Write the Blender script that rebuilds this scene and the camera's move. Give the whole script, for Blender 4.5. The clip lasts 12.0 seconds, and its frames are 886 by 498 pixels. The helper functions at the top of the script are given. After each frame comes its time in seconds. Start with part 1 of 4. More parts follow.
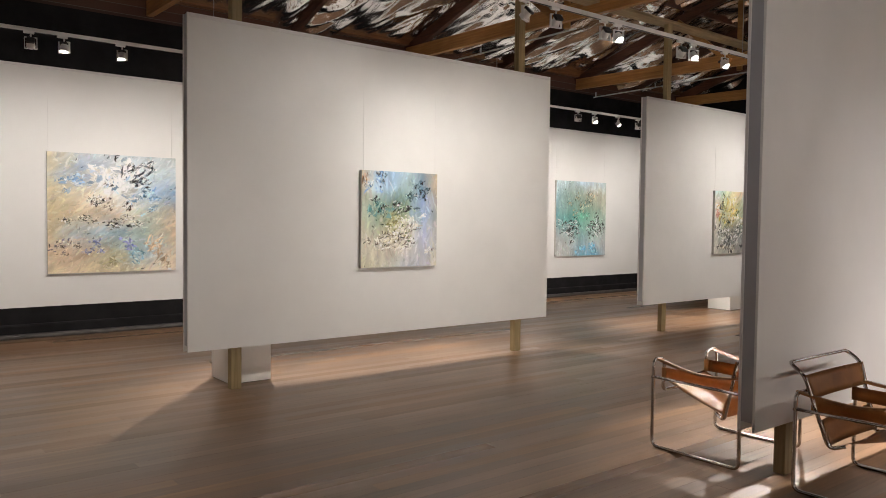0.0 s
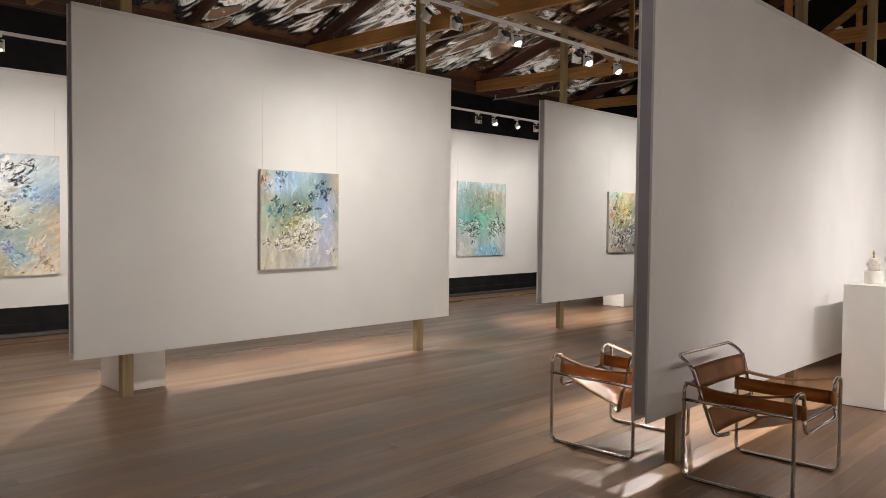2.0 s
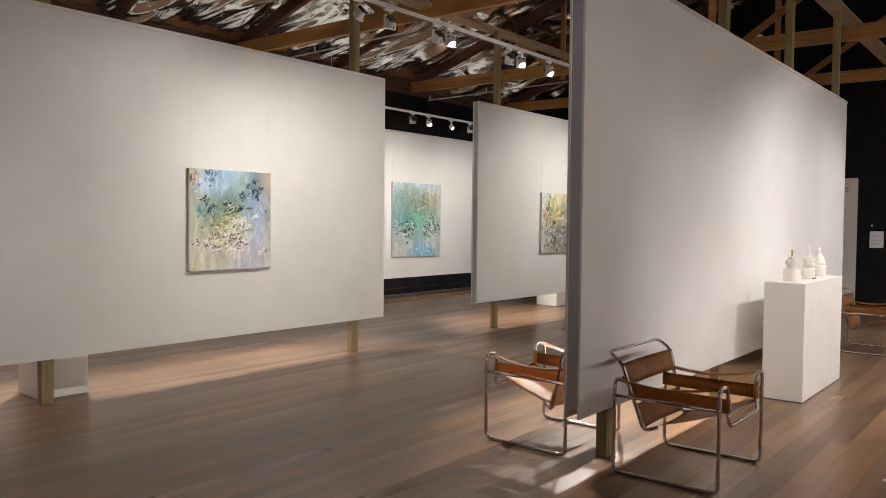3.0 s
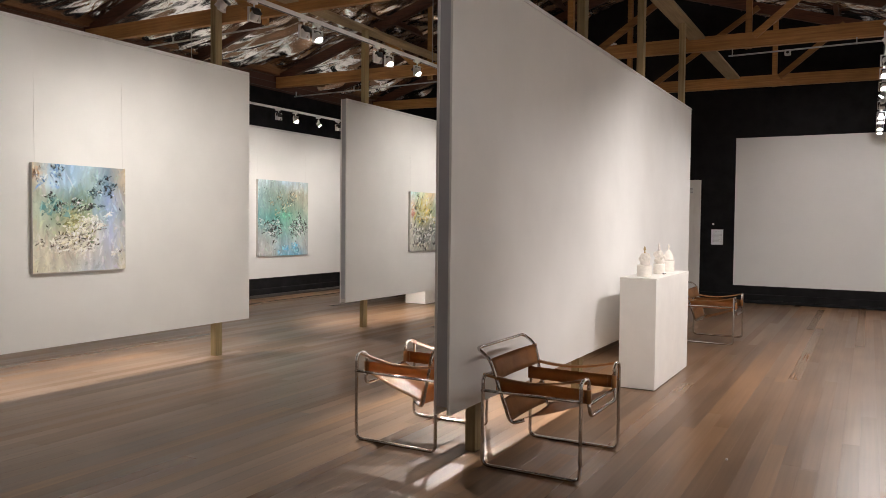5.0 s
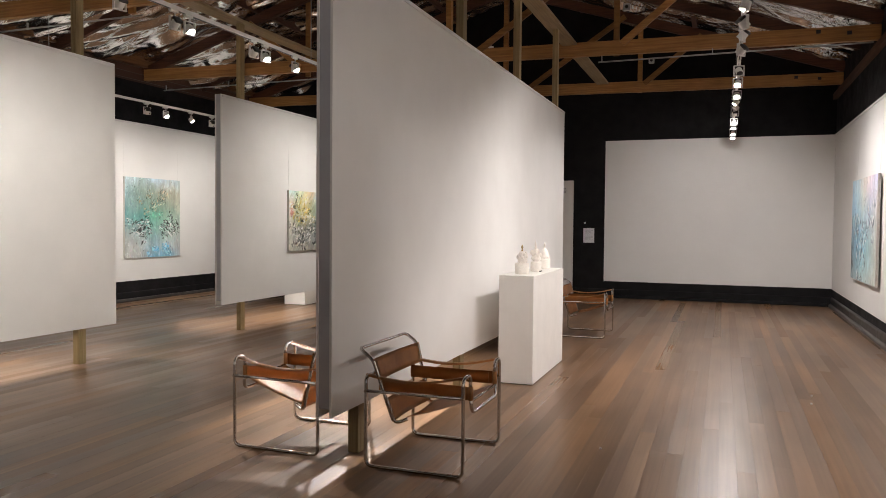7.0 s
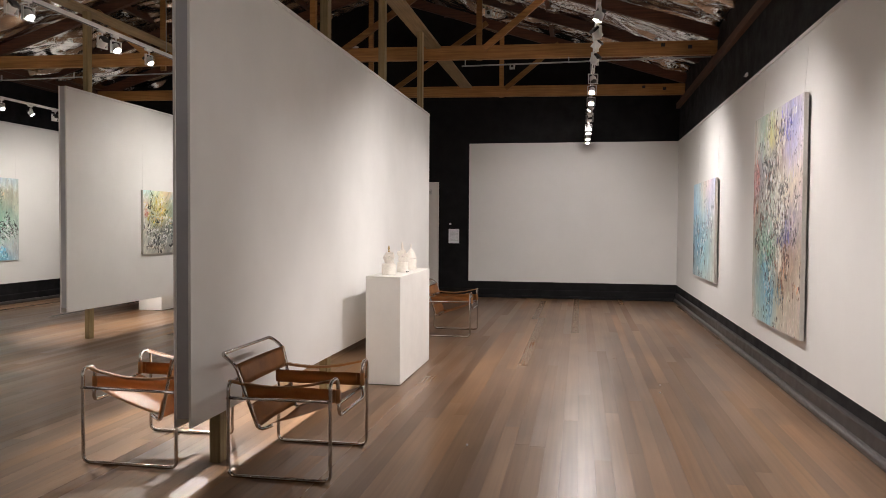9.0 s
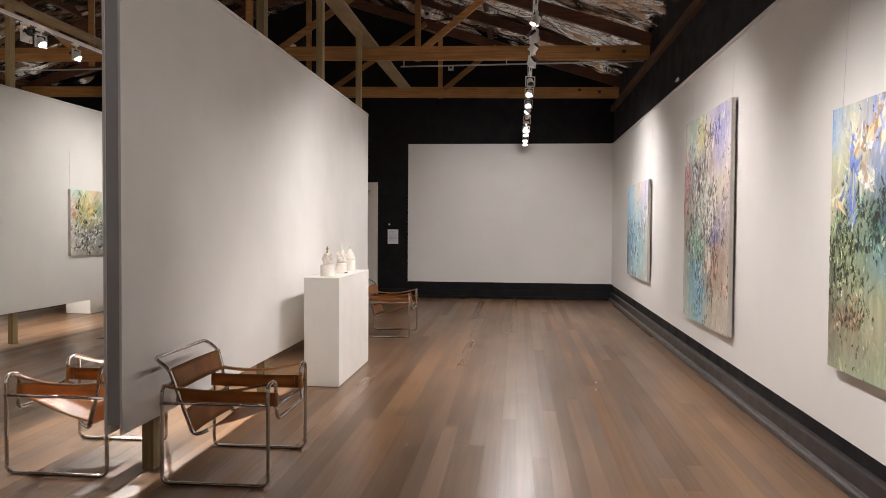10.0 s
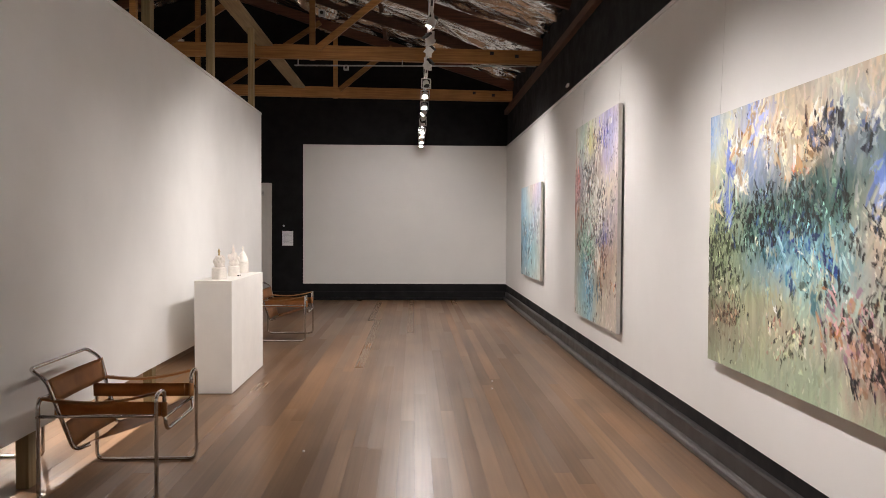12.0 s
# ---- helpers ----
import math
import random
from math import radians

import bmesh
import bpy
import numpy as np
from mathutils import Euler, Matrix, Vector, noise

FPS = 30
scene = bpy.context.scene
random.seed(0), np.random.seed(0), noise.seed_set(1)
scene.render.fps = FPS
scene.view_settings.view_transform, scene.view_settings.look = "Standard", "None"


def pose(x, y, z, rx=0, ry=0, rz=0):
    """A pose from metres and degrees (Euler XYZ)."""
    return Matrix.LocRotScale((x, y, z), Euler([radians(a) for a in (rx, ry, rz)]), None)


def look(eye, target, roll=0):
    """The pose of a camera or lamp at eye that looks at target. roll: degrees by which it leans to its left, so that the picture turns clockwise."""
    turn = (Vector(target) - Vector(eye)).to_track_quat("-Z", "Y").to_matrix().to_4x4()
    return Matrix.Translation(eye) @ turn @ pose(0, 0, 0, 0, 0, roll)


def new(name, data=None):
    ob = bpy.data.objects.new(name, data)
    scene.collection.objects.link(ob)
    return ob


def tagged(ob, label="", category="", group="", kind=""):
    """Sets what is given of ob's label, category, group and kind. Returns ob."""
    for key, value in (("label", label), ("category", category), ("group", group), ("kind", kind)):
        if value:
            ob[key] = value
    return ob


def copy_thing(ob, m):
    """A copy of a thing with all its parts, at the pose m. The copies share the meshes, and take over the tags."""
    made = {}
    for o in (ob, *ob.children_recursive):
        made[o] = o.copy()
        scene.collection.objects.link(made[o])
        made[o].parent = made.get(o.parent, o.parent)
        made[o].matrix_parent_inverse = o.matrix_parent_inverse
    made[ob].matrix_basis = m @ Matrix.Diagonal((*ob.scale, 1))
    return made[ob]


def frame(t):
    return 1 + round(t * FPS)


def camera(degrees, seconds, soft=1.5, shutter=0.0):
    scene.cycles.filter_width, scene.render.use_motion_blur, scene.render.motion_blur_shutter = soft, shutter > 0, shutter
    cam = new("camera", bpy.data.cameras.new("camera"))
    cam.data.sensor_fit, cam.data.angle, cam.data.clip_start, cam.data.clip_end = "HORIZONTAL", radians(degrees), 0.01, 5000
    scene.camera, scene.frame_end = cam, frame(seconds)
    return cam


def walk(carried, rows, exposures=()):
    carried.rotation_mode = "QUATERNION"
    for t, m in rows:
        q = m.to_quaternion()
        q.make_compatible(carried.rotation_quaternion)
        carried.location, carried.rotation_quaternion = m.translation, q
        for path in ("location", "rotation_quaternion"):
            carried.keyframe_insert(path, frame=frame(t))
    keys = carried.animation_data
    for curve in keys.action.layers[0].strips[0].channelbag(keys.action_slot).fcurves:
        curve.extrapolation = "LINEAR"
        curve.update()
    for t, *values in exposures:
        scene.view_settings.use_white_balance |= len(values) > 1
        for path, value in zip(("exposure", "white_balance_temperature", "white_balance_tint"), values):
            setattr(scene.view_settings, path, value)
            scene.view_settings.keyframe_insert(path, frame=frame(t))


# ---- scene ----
cam = camera(60.7, 12.0, soft=0.75)
PATH = [
    (0, (0.253, 2.015, 1.491), (-1.313, 3.256, 1.411), 0.7),
    (0.5, (0.252, 2.015, 1.489), (-1.28, 3.298, 1.411), 0.7),
    (1, (0.252, 2.016, 1.487), (-1.242, 3.344, 1.41), 0.6),
    (1.5, (0.25, 2.01, 1.491), (-1.197, 3.388, 1.414), 0.7),
    (2, (0.252, 2.017, 1.486), (-1.142, 3.449, 1.411), 0.6),
    (2.5, (0.25, 2.023, 1.481), (-1.086, 3.509, 1.409), 0.6),
    (3, (0.248, 2.033, 1.475), (-1.019, 3.579, 1.405), 0.6),
    (5, (0.233, 2.041, 1.476), (-0.748, 3.783, 1.406), 0.6),
    (5.5, (0.231, 2.043, 1.48), (-0.683, 3.82, 1.409), 0.5),
    (6, (0.228, 2.036, 1.482), (-0.617, 3.848, 1.411), 0.5),
    (6.5, (0.224, 2.034, 1.482), (-0.548, 3.878, 1.411), 0.5),
    (7, (0.217, 2.048, 1.477), (-0.477, 3.922, 1.408), 0.5),
    (9, (0.212, 2.06, 1.473), (-0.143, 4.027, 1.41), 0.4),
    (9.5, (0.214, 2.055, 1.475), (-0.061, 4.036, 1.413), 0.4),
    (10, (0.213, 2.053, 1.476), (0.017, 4.043, 1.415), 0.4),
    (10.5, (0.209, 2.058, 1.474), (0.091, 4.054, 1.415), 0.4),
    (11, (0.207, 2.061, 1.474), (0.164, 4.06, 1.416), 0.4),
    (11.5, (0.206, 2.063, 1.478), (0.229, 4.062, 1.421), 0.4),
    (12, (0.206, 2.066, 1.477), (0.283, 4.063, 1.421), 0.3),
]
walk(cam, [(t, look(eye, target, roll)) for t, eye, target, roll in PATH])

# ---- world, exposure ----
world = bpy.data.worlds.new("night")
scene.world = world
world.use_nodes = True
world.node_tree.nodes["Background"].inputs[0].default_value = (0.02, 0.022, 0.03, 1)
world.node_tree.nodes["Background"].inputs[1].default_value = 0.3
scene.view_settings.exposure = 0.0
LAMP_COLOUR = (1.0, 0.930, 0.872)
COOL = (1.0, 0.925, 0.90)             # the lamps of the right aisle are a little cooler

# ---- plan of the room, in metres ----
X_LEFT, X_RIGHT, Y_BACK, Y_FAR = -9.90, 2.11, -4.0, 17.53
X_RIDGE = (X_LEFT + X_RIGHT) / 2
EAVE, PITCH = 4.12, 0.314            # underside of the rafters at the walls, and their slope
TIE_LOW, TIE_HIGH = 3.93, 4.12
TRUSS_Y = (-3.04, 1.06, 5.16, 9.26, 13.36, 16.67)
TRACK_Z = 3.20


# ---- materials ----
def mat(name, base, rough=0.6, metal=0.0):
    m = bpy.data.materials.new(name)
    m.use_nodes = True
    b = m.node_tree.nodes["Principled BSDF"]
    b.inputs["Base Color"].default_value = (*base, 1)
    b.inputs["Roughness"].default_value = rough
    b.inputs["Metallic"].default_value = metal
    return m, m.node_tree, b


def node(nt, kind, **values):
    n = nt.nodes.new(kind)
    for k, v in values.items():
        n.inputs[k].default_value = v
    return n


def noise_tex(nt, scale, detail=4.0, stretch=(1, 1, 1), rough=0.55):
    geo = nt.nodes.new("ShaderNodeNewGeometry")
    mp = node(nt, "ShaderNodeMapping", Scale=stretch)
    n = node(nt, "ShaderNodeTexNoise", Scale=scale, Detail=detail, Roughness=rough)
    nt.links.new(geo.outputs["Position"], mp.inputs["Vector"])
    nt.links.new(mp.outputs[0], n.inputs["Vector"])
    return n.outputs["Fac"]


def ramp(nt, src, stops):
    r = nt.nodes.new("ShaderNodeValToRGB")
    while len(r.color_ramp.elements) < len(stops):
        r.color_ramp.elements.new(0.5)
    for e, (p, c) in zip(r.color_ramp.elements, stops):
        e.position, e.color = p, (*c, 1)
    nt.links.new(src, r.inputs[0])
    return r.outputs[0]


def mix(nt, a, b, fac, mode="MIX"):
    m = nt.nodes.new("ShaderNodeMix")
    m.data_type, m.blend_type = "RGBA", mode
    for s, v in ((m.inputs[6], a), (m.inputs[7], b), (m.inputs[0], fac)):
        if isinstance(v, (tuple, float, int)):
            s.default_value = (*v, 1) if isinstance(v, tuple) else v
        else:
            nt.links.new(v, s)
    return m.outputs[2]


def bump(nt, b, src, strength, distance):
    n = node(nt, "ShaderNodeBump", Strength=strength, Distance=distance)
    nt.links.new(src, n.inputs["Height"])
    nt.links.new(n.outputs[0], b.inputs["Normal"])


def maths(nt, op, a, b=0.0):
    m = nt.nodes.new("ShaderNodeMath")
    m.operation = op
    for s, v in zip(m.inputs, (a, b)):
        if isinstance(v, (float, int)):
            s.default_value = v
        else:
            nt.links.new(v, s)
    return m.outputs[0]


def plain(name, base, rough, spread=0.06, scale=3.0, fine=180.0, relief=0.15, metal=0.0, stretch=(1, 1, 1)):
    """A surface with soft stains and a fine relief."""
    m, nt, b = mat(name, base, rough, metal)
    lo = tuple(max(0.0, c * (1 - spread)) for c in base)
    hi = tuple(min(1.0, c * (1 + spread)) for c in base)
    col = ramp(nt, noise_tex(nt, scale, 5, stretch), ((0.3, lo), (0.7, hi)))
    nt.links.new(col, b.inputs["Base Color"])
    r = ramp(nt, noise_tex(nt, scale * 3, 4), ((0.3, (rough * 0.85,) * 3), (0.7, (min(1, rough * 1.15),) * 3)))
    nt.links.new(r, b.inputs["Roughness"])
    if relief:
        bump(nt, b, noise_tex(nt, fine, 3, stretch), relief, 0.002)
    return m


def timber(name, dark, light, rough=0.65, along="x"):
    """Sawn timber with grain along one axis and a tone of its own for each piece."""
    m, nt, b = mat(name, light, rough)
    s = {"x": (0.6, 14, 14), "y": (14, 0.6, 14), "z": (14, 14, 0.6)}[along]
    col = ramp(nt, noise_tex(nt, 3.2, 6, s, 0.6), ((0.28, dark), (0.72, light)))
    info = nt.nodes.new("ShaderNodeObjectInfo")
    tone = ramp(nt, info.outputs["Random"], ((0.0, (0.72, 0.70, 0.68)), (1.0, (1.15, 1.12, 1.1))))
    col = mix(nt, col, tone, 1.0, "MULTIPLY")
    stain = ramp(nt, noise_tex(nt, 1.1, 3), ((0.35, (0.7, 0.68, 0.66)), (0.6, (1, 1, 1))))
    col = mix(nt, col, stain, 1.0, "MULTIPLY")
    nt.links.new(col, b.inputs["Base Color"])
    bump(nt, b, noise_tex(nt, 9, 5, s), 0.35, 0.004)
    return m


WHITE = plain("white_wall_paint", (0.80, 0.79, 0.768), 0.62, 0.025, 1.3, 160, 0.12)
SCREEN = plain("white_screen_paint", (0.79, 0.782, 0.758), 0.55, 0.03, 2.0, 120, 0.10)
# screen paint for the ends, with their dim light put into a darker grey
EDGE_SHADED = plain("screen_edge_shaded", (0.45, 0.455, 0.48), 0.6, 0.05, 4.0, 120, 0.10)
PLINTH = plain("white_plinth_paint", (0.80, 0.78, 0.74), 0.5, 0.03, 5.0, 140, 0.10)
BLACK = plain("black_wall_paint", (0.0085, 0.008, 0.009), 0.75, 0.3, 1.5, 120, 0.2)
BLACK.node_tree.nodes["Principled BSDF"].inputs["Specular IOR Level"].default_value = 0.25
SKIRT = plain("black_skirting_gloss", (0.028, 0.025, 0.025), 0.36, 0.25, 3.0, 60, 0.15)
MOULD = plain("worn_dark_moulding", (0.060, 0.052, 0.049), 0.38, 0.35, 6.0, 60, 0.2)
METAL_WHITE = plain("white_powder_coat", (0.75, 0.74, 0.72), 0.4, 0.04, 12.0, 300, 0.05)
METAL_GREY = plain("grey_conduit", (0.42, 0.42, 0.42), 0.45, 0.1, 9.0, 300, 0.05)
DARK = plain("dark_lamp_inside", (0.02, 0.02, 0.022), 0.5, 0.1, 30.0, 300, 0.05)
CERAMIC = plain("white_bisque_ceramic", (0.84, 0.79, 0.72), 0.55, 0.06, 40.0, 260, 0.25)
GOLD = plain("pale_brass_finial", (0.55, 0.42, 0.22), 0.35, 0.1, 40.0, 200, 0.1, 0.8)
PAPER = plain("white_paper_notice", (0.84, 0.85, 0.88), 0.7, 0.03, 8.0, 200, 0.05)
BAR = plain("grey_print", (0.50, 0.50, 0.52), 0.7, 0.05, 20.0, 200, 0.0)
CANVAS = plain("primed_canvas_edge", (0.62, 0.60, 0.56), 0.75, 0.06, 10.0, 700, 0.3)
WIRE = plain("hanging_wire", (0.66, 0.65, 0.63), 0.5, 0.05, 30.0, 300, 0.0)
THREAD = plain("pale_waxed_thread", (0.42, 0.27, 0.13), 0.6, 0.1, 60.0, 300, 0.0)
OAK = timber("tie_beam_pine", (0.28, 0.130, 0.038), (0.52, 0.268, 0.088), 0.6, "x")
OAK_Y = timber("plate_pine", (0.15, 0.063, 0.021), (0.31, 0.143, 0.05), 0.6, "y")
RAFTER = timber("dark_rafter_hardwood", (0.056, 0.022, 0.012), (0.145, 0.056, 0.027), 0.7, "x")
DARK_Y = timber("dark_batten", (0.060, 0.026, 0.012), (0.135, 0.060, 0.026), 0.65, "y")
POST = timber("pale_treated_pine", (0.25, 0.185, 0.085), (0.42, 0.33, 0.175), 0.6, "z")
PLANK = timber("pale_head_plank", (0.25, 0.185, 0.10), (0.42, 0.32, 0.18), 0.65, "y")


def leather():
    m, nt, b = mat("tan_saddle_leather", (0.36, 0.17, 0.06), 0.42)
    col = ramp(nt, noise_tex(nt, 7, 5), ((0.3, (0.260, 0.102, 0.026)), (0.7, (0.41, 0.178, 0.050))))
    nt.links.new(col, b.inputs["Base Color"])
    bump(nt, b, noise_tex(nt, 420, 3), 0.2, 0.001)
    return m


def chrome():
    m, nt, b = mat("chromed_steel_tube", (0.58, 0.56, 0.54), 0.12, 1.0)
    r = ramp(nt, noise_tex(nt, 30, 4), ((0.3, (0.08,) * 3), (0.7, (0.20,) * 3)))
    nt.links.new(r, b.inputs["Roughness"])
    return m


def foil():
    """Silvered insulation foil, drawn into long sharp creases down the slope."""
    m, nt, b = mat("silver_insulation_foil", (0.8, 0.78, 0.76), 0.2, 1.0)
    col = ramp(nt, noise_tex(nt, 1.4, 5), ((0.3, (0.74, 0.73, 0.72)), (0.65, (0.94, 0.93, 0.92))))
    nt.links.new(col, b.inputs["Base Color"])
    r = ramp(nt, noise_tex(nt, 5, 4), ((0.3, (0.10,) * 3), (0.7, (0.17,) * 3)))
    nt.links.new(r, b.inputs["Roughness"])
    long = ramp(nt, noise_tex(nt, 1.6, 4, (0.9, 6.0, 1.0), 0.6), ((0.36, (0, 0, 0)), (0.5, (1, 1, 1)), (0.64, (0, 0, 0))))
    fine = ramp(nt, noise_tex(nt, 4.0, 5, (0.8, 4.0, 1.0), 0.6), ((0.3, (0, 0, 0)), (0.5, (1, 1, 1)), (0.7, (0, 0, 0))))
    bump(nt, b, mix(nt, long, fine, 0.25), 0.22, 0.03)
    return m


def boards_material():
    """Old hardwood boards: a tone for each board, grain along it, soft stains, uneven polish."""
    m, nt, b = mat("worn_hardwood_boards", (0.2, 0.13, 0.09), 0.4)
    info, geo = nt.nodes.new("ShaderNodeObjectInfo"), nt.nodes.new("ShaderNodeNewGeometry")
    pick = maths(nt, "FRACT", maths(nt, "ADD", info.outputs["Random"], geo.outputs["Random Per Island"]))
    tone = ramp(nt, pick, ((0.0, (0.142, 0.084, 0.050)), (0.22, (0.165, 0.099, 0.059)), (0.50, (0.184, 0.111, 0.066)), (0.76, (0.204, 0.122, 0.071)),
                           (0.87, (0.240, 0.130, 0.064)), (0.94, (0.215, 0.136, 0.083)), (1.0, (0.252, 0.146, 0.076))))
    grain = ramp(nt, noise_tex(nt, 4, 1, (10, 0.2, 1), 0.5), ((0.25, (0.84, 0.83, 0.82)), (0.7, (1.08, 1.08, 1.08))))
    wear = ramp(nt, noise_tex(nt, 0.9, 1, (1, 0.45, 1)), ((0.35, (0.82, 0.81, 0.79)), (0.65, (1.12, 1.10, 1.07))))
    stain = ramp(nt, noise_tex(nt, 2.6, 1, (1.4, 0.4, 1)), ((0.30, (0.78, 0.76, 0.73)), (0.52, (1.0, 1.0, 1.0)), (0.72, (1.08, 1.07, 1.06))))
    col = mix(nt, mix(nt, mix(nt, tone, grain, 1.0, "MULTIPLY"), wear, 1.0, "MULTIPLY"), stain, 1.0, "MULTIPLY")
    nt.links.new(col, b.inputs["Base Color"])
    polish = ramp(nt, maths(nt, "FRACT", maths(nt, "MULTIPLY", pick, 7.0)), ((0.0, (0.27,) * 3), (0.6, (0.33,) * 3), (1.0, (0.40,) * 3)))
    nt.links.new(polish, b.inputs["Roughness"])
    b.inputs["Specular IOR Level"].default_value = 0.32
    return m


def brick_material():
    m, nt, b = mat("dark_old_brick", (0.15, 0.07, 0.05), 0.85)
    geo = nt.nodes.new("ShaderNodeNewGeometry")
    mp = node(nt, "ShaderNodeMapping", Rotation=(radians(90), 0, radians(90)))
    t = node(nt, "ShaderNodeTexBrick", Scale=4.2)
    t.inputs["Color1"].default_value = (0.10, 0.046, 0.030, 1)
    t.inputs["Color2"].default_value = (0.062, 0.032, 0.023, 1)
    t.inputs["Mortar"].default_value = (0.12, 0.10, 0.085, 1)
    nt.links.new(geo.outputs["Position"], mp.inputs["Vector"])
    nt.links.new(mp.outputs[0], t.inputs["Vector"])
    nt.links.new(t.outputs["Color"], b.inputs["Base Color"])
    return m


def paint_material():
    """Thick oil paint that carries its pigment as a colour layer on the mesh."""
    m, nt, b = mat("oil_paint", (0.5, 0.5, 0.5), 0.42)
    a = nt.nodes.new("ShaderNodeAttribute")
    a.attribute_name = "pigment"
    nt.links.new(a.outputs["Color"], b.inputs["Base Color"])
    bump(nt, b, noise_tex(nt, 60, 5), 0.25, 0.004)
    return m


def glow(name, colour, strength):
    m, nt, b = mat(name, colour, 0.3)
    b.inputs["Emission Color"].default_value = (*colour, 1)
    b.inputs["Emission Strength"].default_value = strength
    return m


LEATHER, CHROME, FOIL, BOARDS, BRICK, PAINT = leather(), chrome(), foil(), boards_material(), brick_material(), paint_material()
BULB = glow("lit_bulb", (1.0, 0.95, 0.90), 120.0)


# ---- mesh helpers ----
def cuboid(bm, x0, y0, z0, x1, y1, z1, bevel=0.0):
    before = set(bm.faces)
    r = bmesh.ops.create_cube(bm, size=1, matrix=Matrix.LocRotScale(((x0 + x1) / 2, (y0 + y1) / 2, (z0 + z1) / 2), None, (x1 - x0, y1 - y0, z1 - z0)))
    if bevel:
        edges = list({e for v in r["verts"] for e in v.link_edges})
        bmesh.ops.bevel(bm, geom=edges, offset=bevel, segments=2, affect="EDGES", profile=0.6)
    return bm


def box(x0, y0, z0, x1, y1, z1, bevel=0.0):
    return cuboid(bmesh.new(), x0, y0, z0, x1, y1, z1, bevel)


def beam(a, b, width, height, bevel=0.004):
    """A timber from a to b; width is level, height stands across it."""
    a, b = Vector(a), Vector(b)
    d = b - a
    x = d.normalized()
    side = Vector((0, 0, 1)).cross(x)
    side = side.normalized() if side.length > 0.05 else Vector((0, 1, 0))
    up = x.cross(side)
    bm = box(-d.length / 2, -width / 2, -height / 2, d.length / 2, width / 2, height / 2, bevel)
    m = Matrix((x, side, up)).transposed().to_4x4()
    m.translation = (a + b) / 2
    bmesh.ops.transform(bm, matrix=m, verts=bm.verts)
    return bm


def tube(points, radius, bend=0.0, closed=False, sides=10, steps=5):
    """A bent tube through corner points, each corner rounded by bend."""
    pts = [Vector(p) for p in points]
    line, n = [], len(pts)
    for i, p in enumerate(pts):
        if bend and (closed or 0 < i < n - 1):
            u, w = pts[i - 1] - p, pts[(i + 1) % n] - p
            r = min(bend, u.length * 0.49, w.length * 0.49)
            a, c = p + u.normalized() * r, p + w.normalized() * r
            for k in range(steps + 1):
                t = k / steps
                line.append(a * (1 - t) ** 2 + p * 2 * t * (1 - t) + c * t * t)
        else:
            line.append(p)
    bm, rings, m = bmesh.new(), [], len(line)
    normal = None
    for i, p in enumerate(line):
        d = (line[(i + 1) % m] - line[i - 1]) if closed or 0 < i < m - 1 else (line[1] - line[0] if i == 0 else line[-1] - line[-2])
        d.normalize()
        if normal is None:
            normal = d.orthogonal().normalized()
        normal = (normal - d * normal.dot(d)).normalized()
        other = d.cross(normal)
        rings.append([bm.verts.new(p + (normal * math.cos(q) + other * math.sin(q)) * radius) for q in (2 * math.pi * k / sides for k in range(sides))])
    for i in range(m if closed else m - 1):
        a, c = rings[i], rings[(i + 1) % m]
        for k in range(sides):
            bm.faces.new((a[k], a[(k + 1) % sides], c[(k + 1) % sides], c[k])).smooth = True
    if not closed:
        bm.faces.new(rings[0][::-1]), bm.faces.new(rings[-1])
    return bm


def lathe(profile, sides=28):
    bm, rings = bmesh.new(), []
    for r, z in profile:
        rings.append([bm.verts.new((r * math.cos(2 * math.pi * k / sides), r * math.sin(2 * math.pi * k / sides), z)) for k in range(sides)])
    for a, c in zip(rings, rings[1:]):
        for k in range(sides):
            bm.faces.new((a[k], a[(k + 1) % sides], c[(k + 1) % sides], c[k])).smooth = True
    bm.faces.new(rings[0][::-1]), bm.faces.new(rings[-1])
    return bm


def sheet(rows, thickness):
    """A bent sheet through rows of points, with a thickness."""
    bm = bmesh.new()
    grid = [[bm.verts.new(p) for p in row] for row in rows]
    for a, c in zip(grid, grid[1:]):
        for k in range(len(a) - 1):
            bm.faces.new((a[k], a[k + 1], c[k + 1], c[k])).smooth = True
    bmesh.ops.solidify(bm, geom=bm.faces[:], thickness=thickness)
    return bm


def mesh(name, bm, material):
    bmesh.ops.recalc_face_normals(bm, faces=bm.faces)
    me = bpy.data.meshes.new(name)
    bm.to_mesh(me)
    bm.free()
    me.materials.append(material)
    return me


def part(name, bm, material, parent=None, label="", m=None):
    ob = new(name, mesh(name, bm, material))
    if parent:
        ob.parent = parent
    if m is not None:
        ob.matrix_basis = m
    return tagged(ob, label) if label else ob


def thing(name, m, label, category, group="", kind=""):
    ob = new(name)
    ob.empty_display_size = 0.1
    ob.matrix_basis = m
    return tagged(ob, label, category, group, kind)


def structure(name, bm, material, label, category):
    return tagged(part(name, bm, material), label, category, kind="structure")


# ---- floor slab, walls ----
floor = structure("floor", box(X_LEFT - 0.2, Y_BACK - 0.2, -0.14, X_RIGHT + 0.2, Y_FAR + 0.2, -0.022), DARK, "worn brown hardwood board floor with a satin sheen", "floor")
RIDGE = EAVE + PITCH * (X_RIGHT - X_RIDGE)


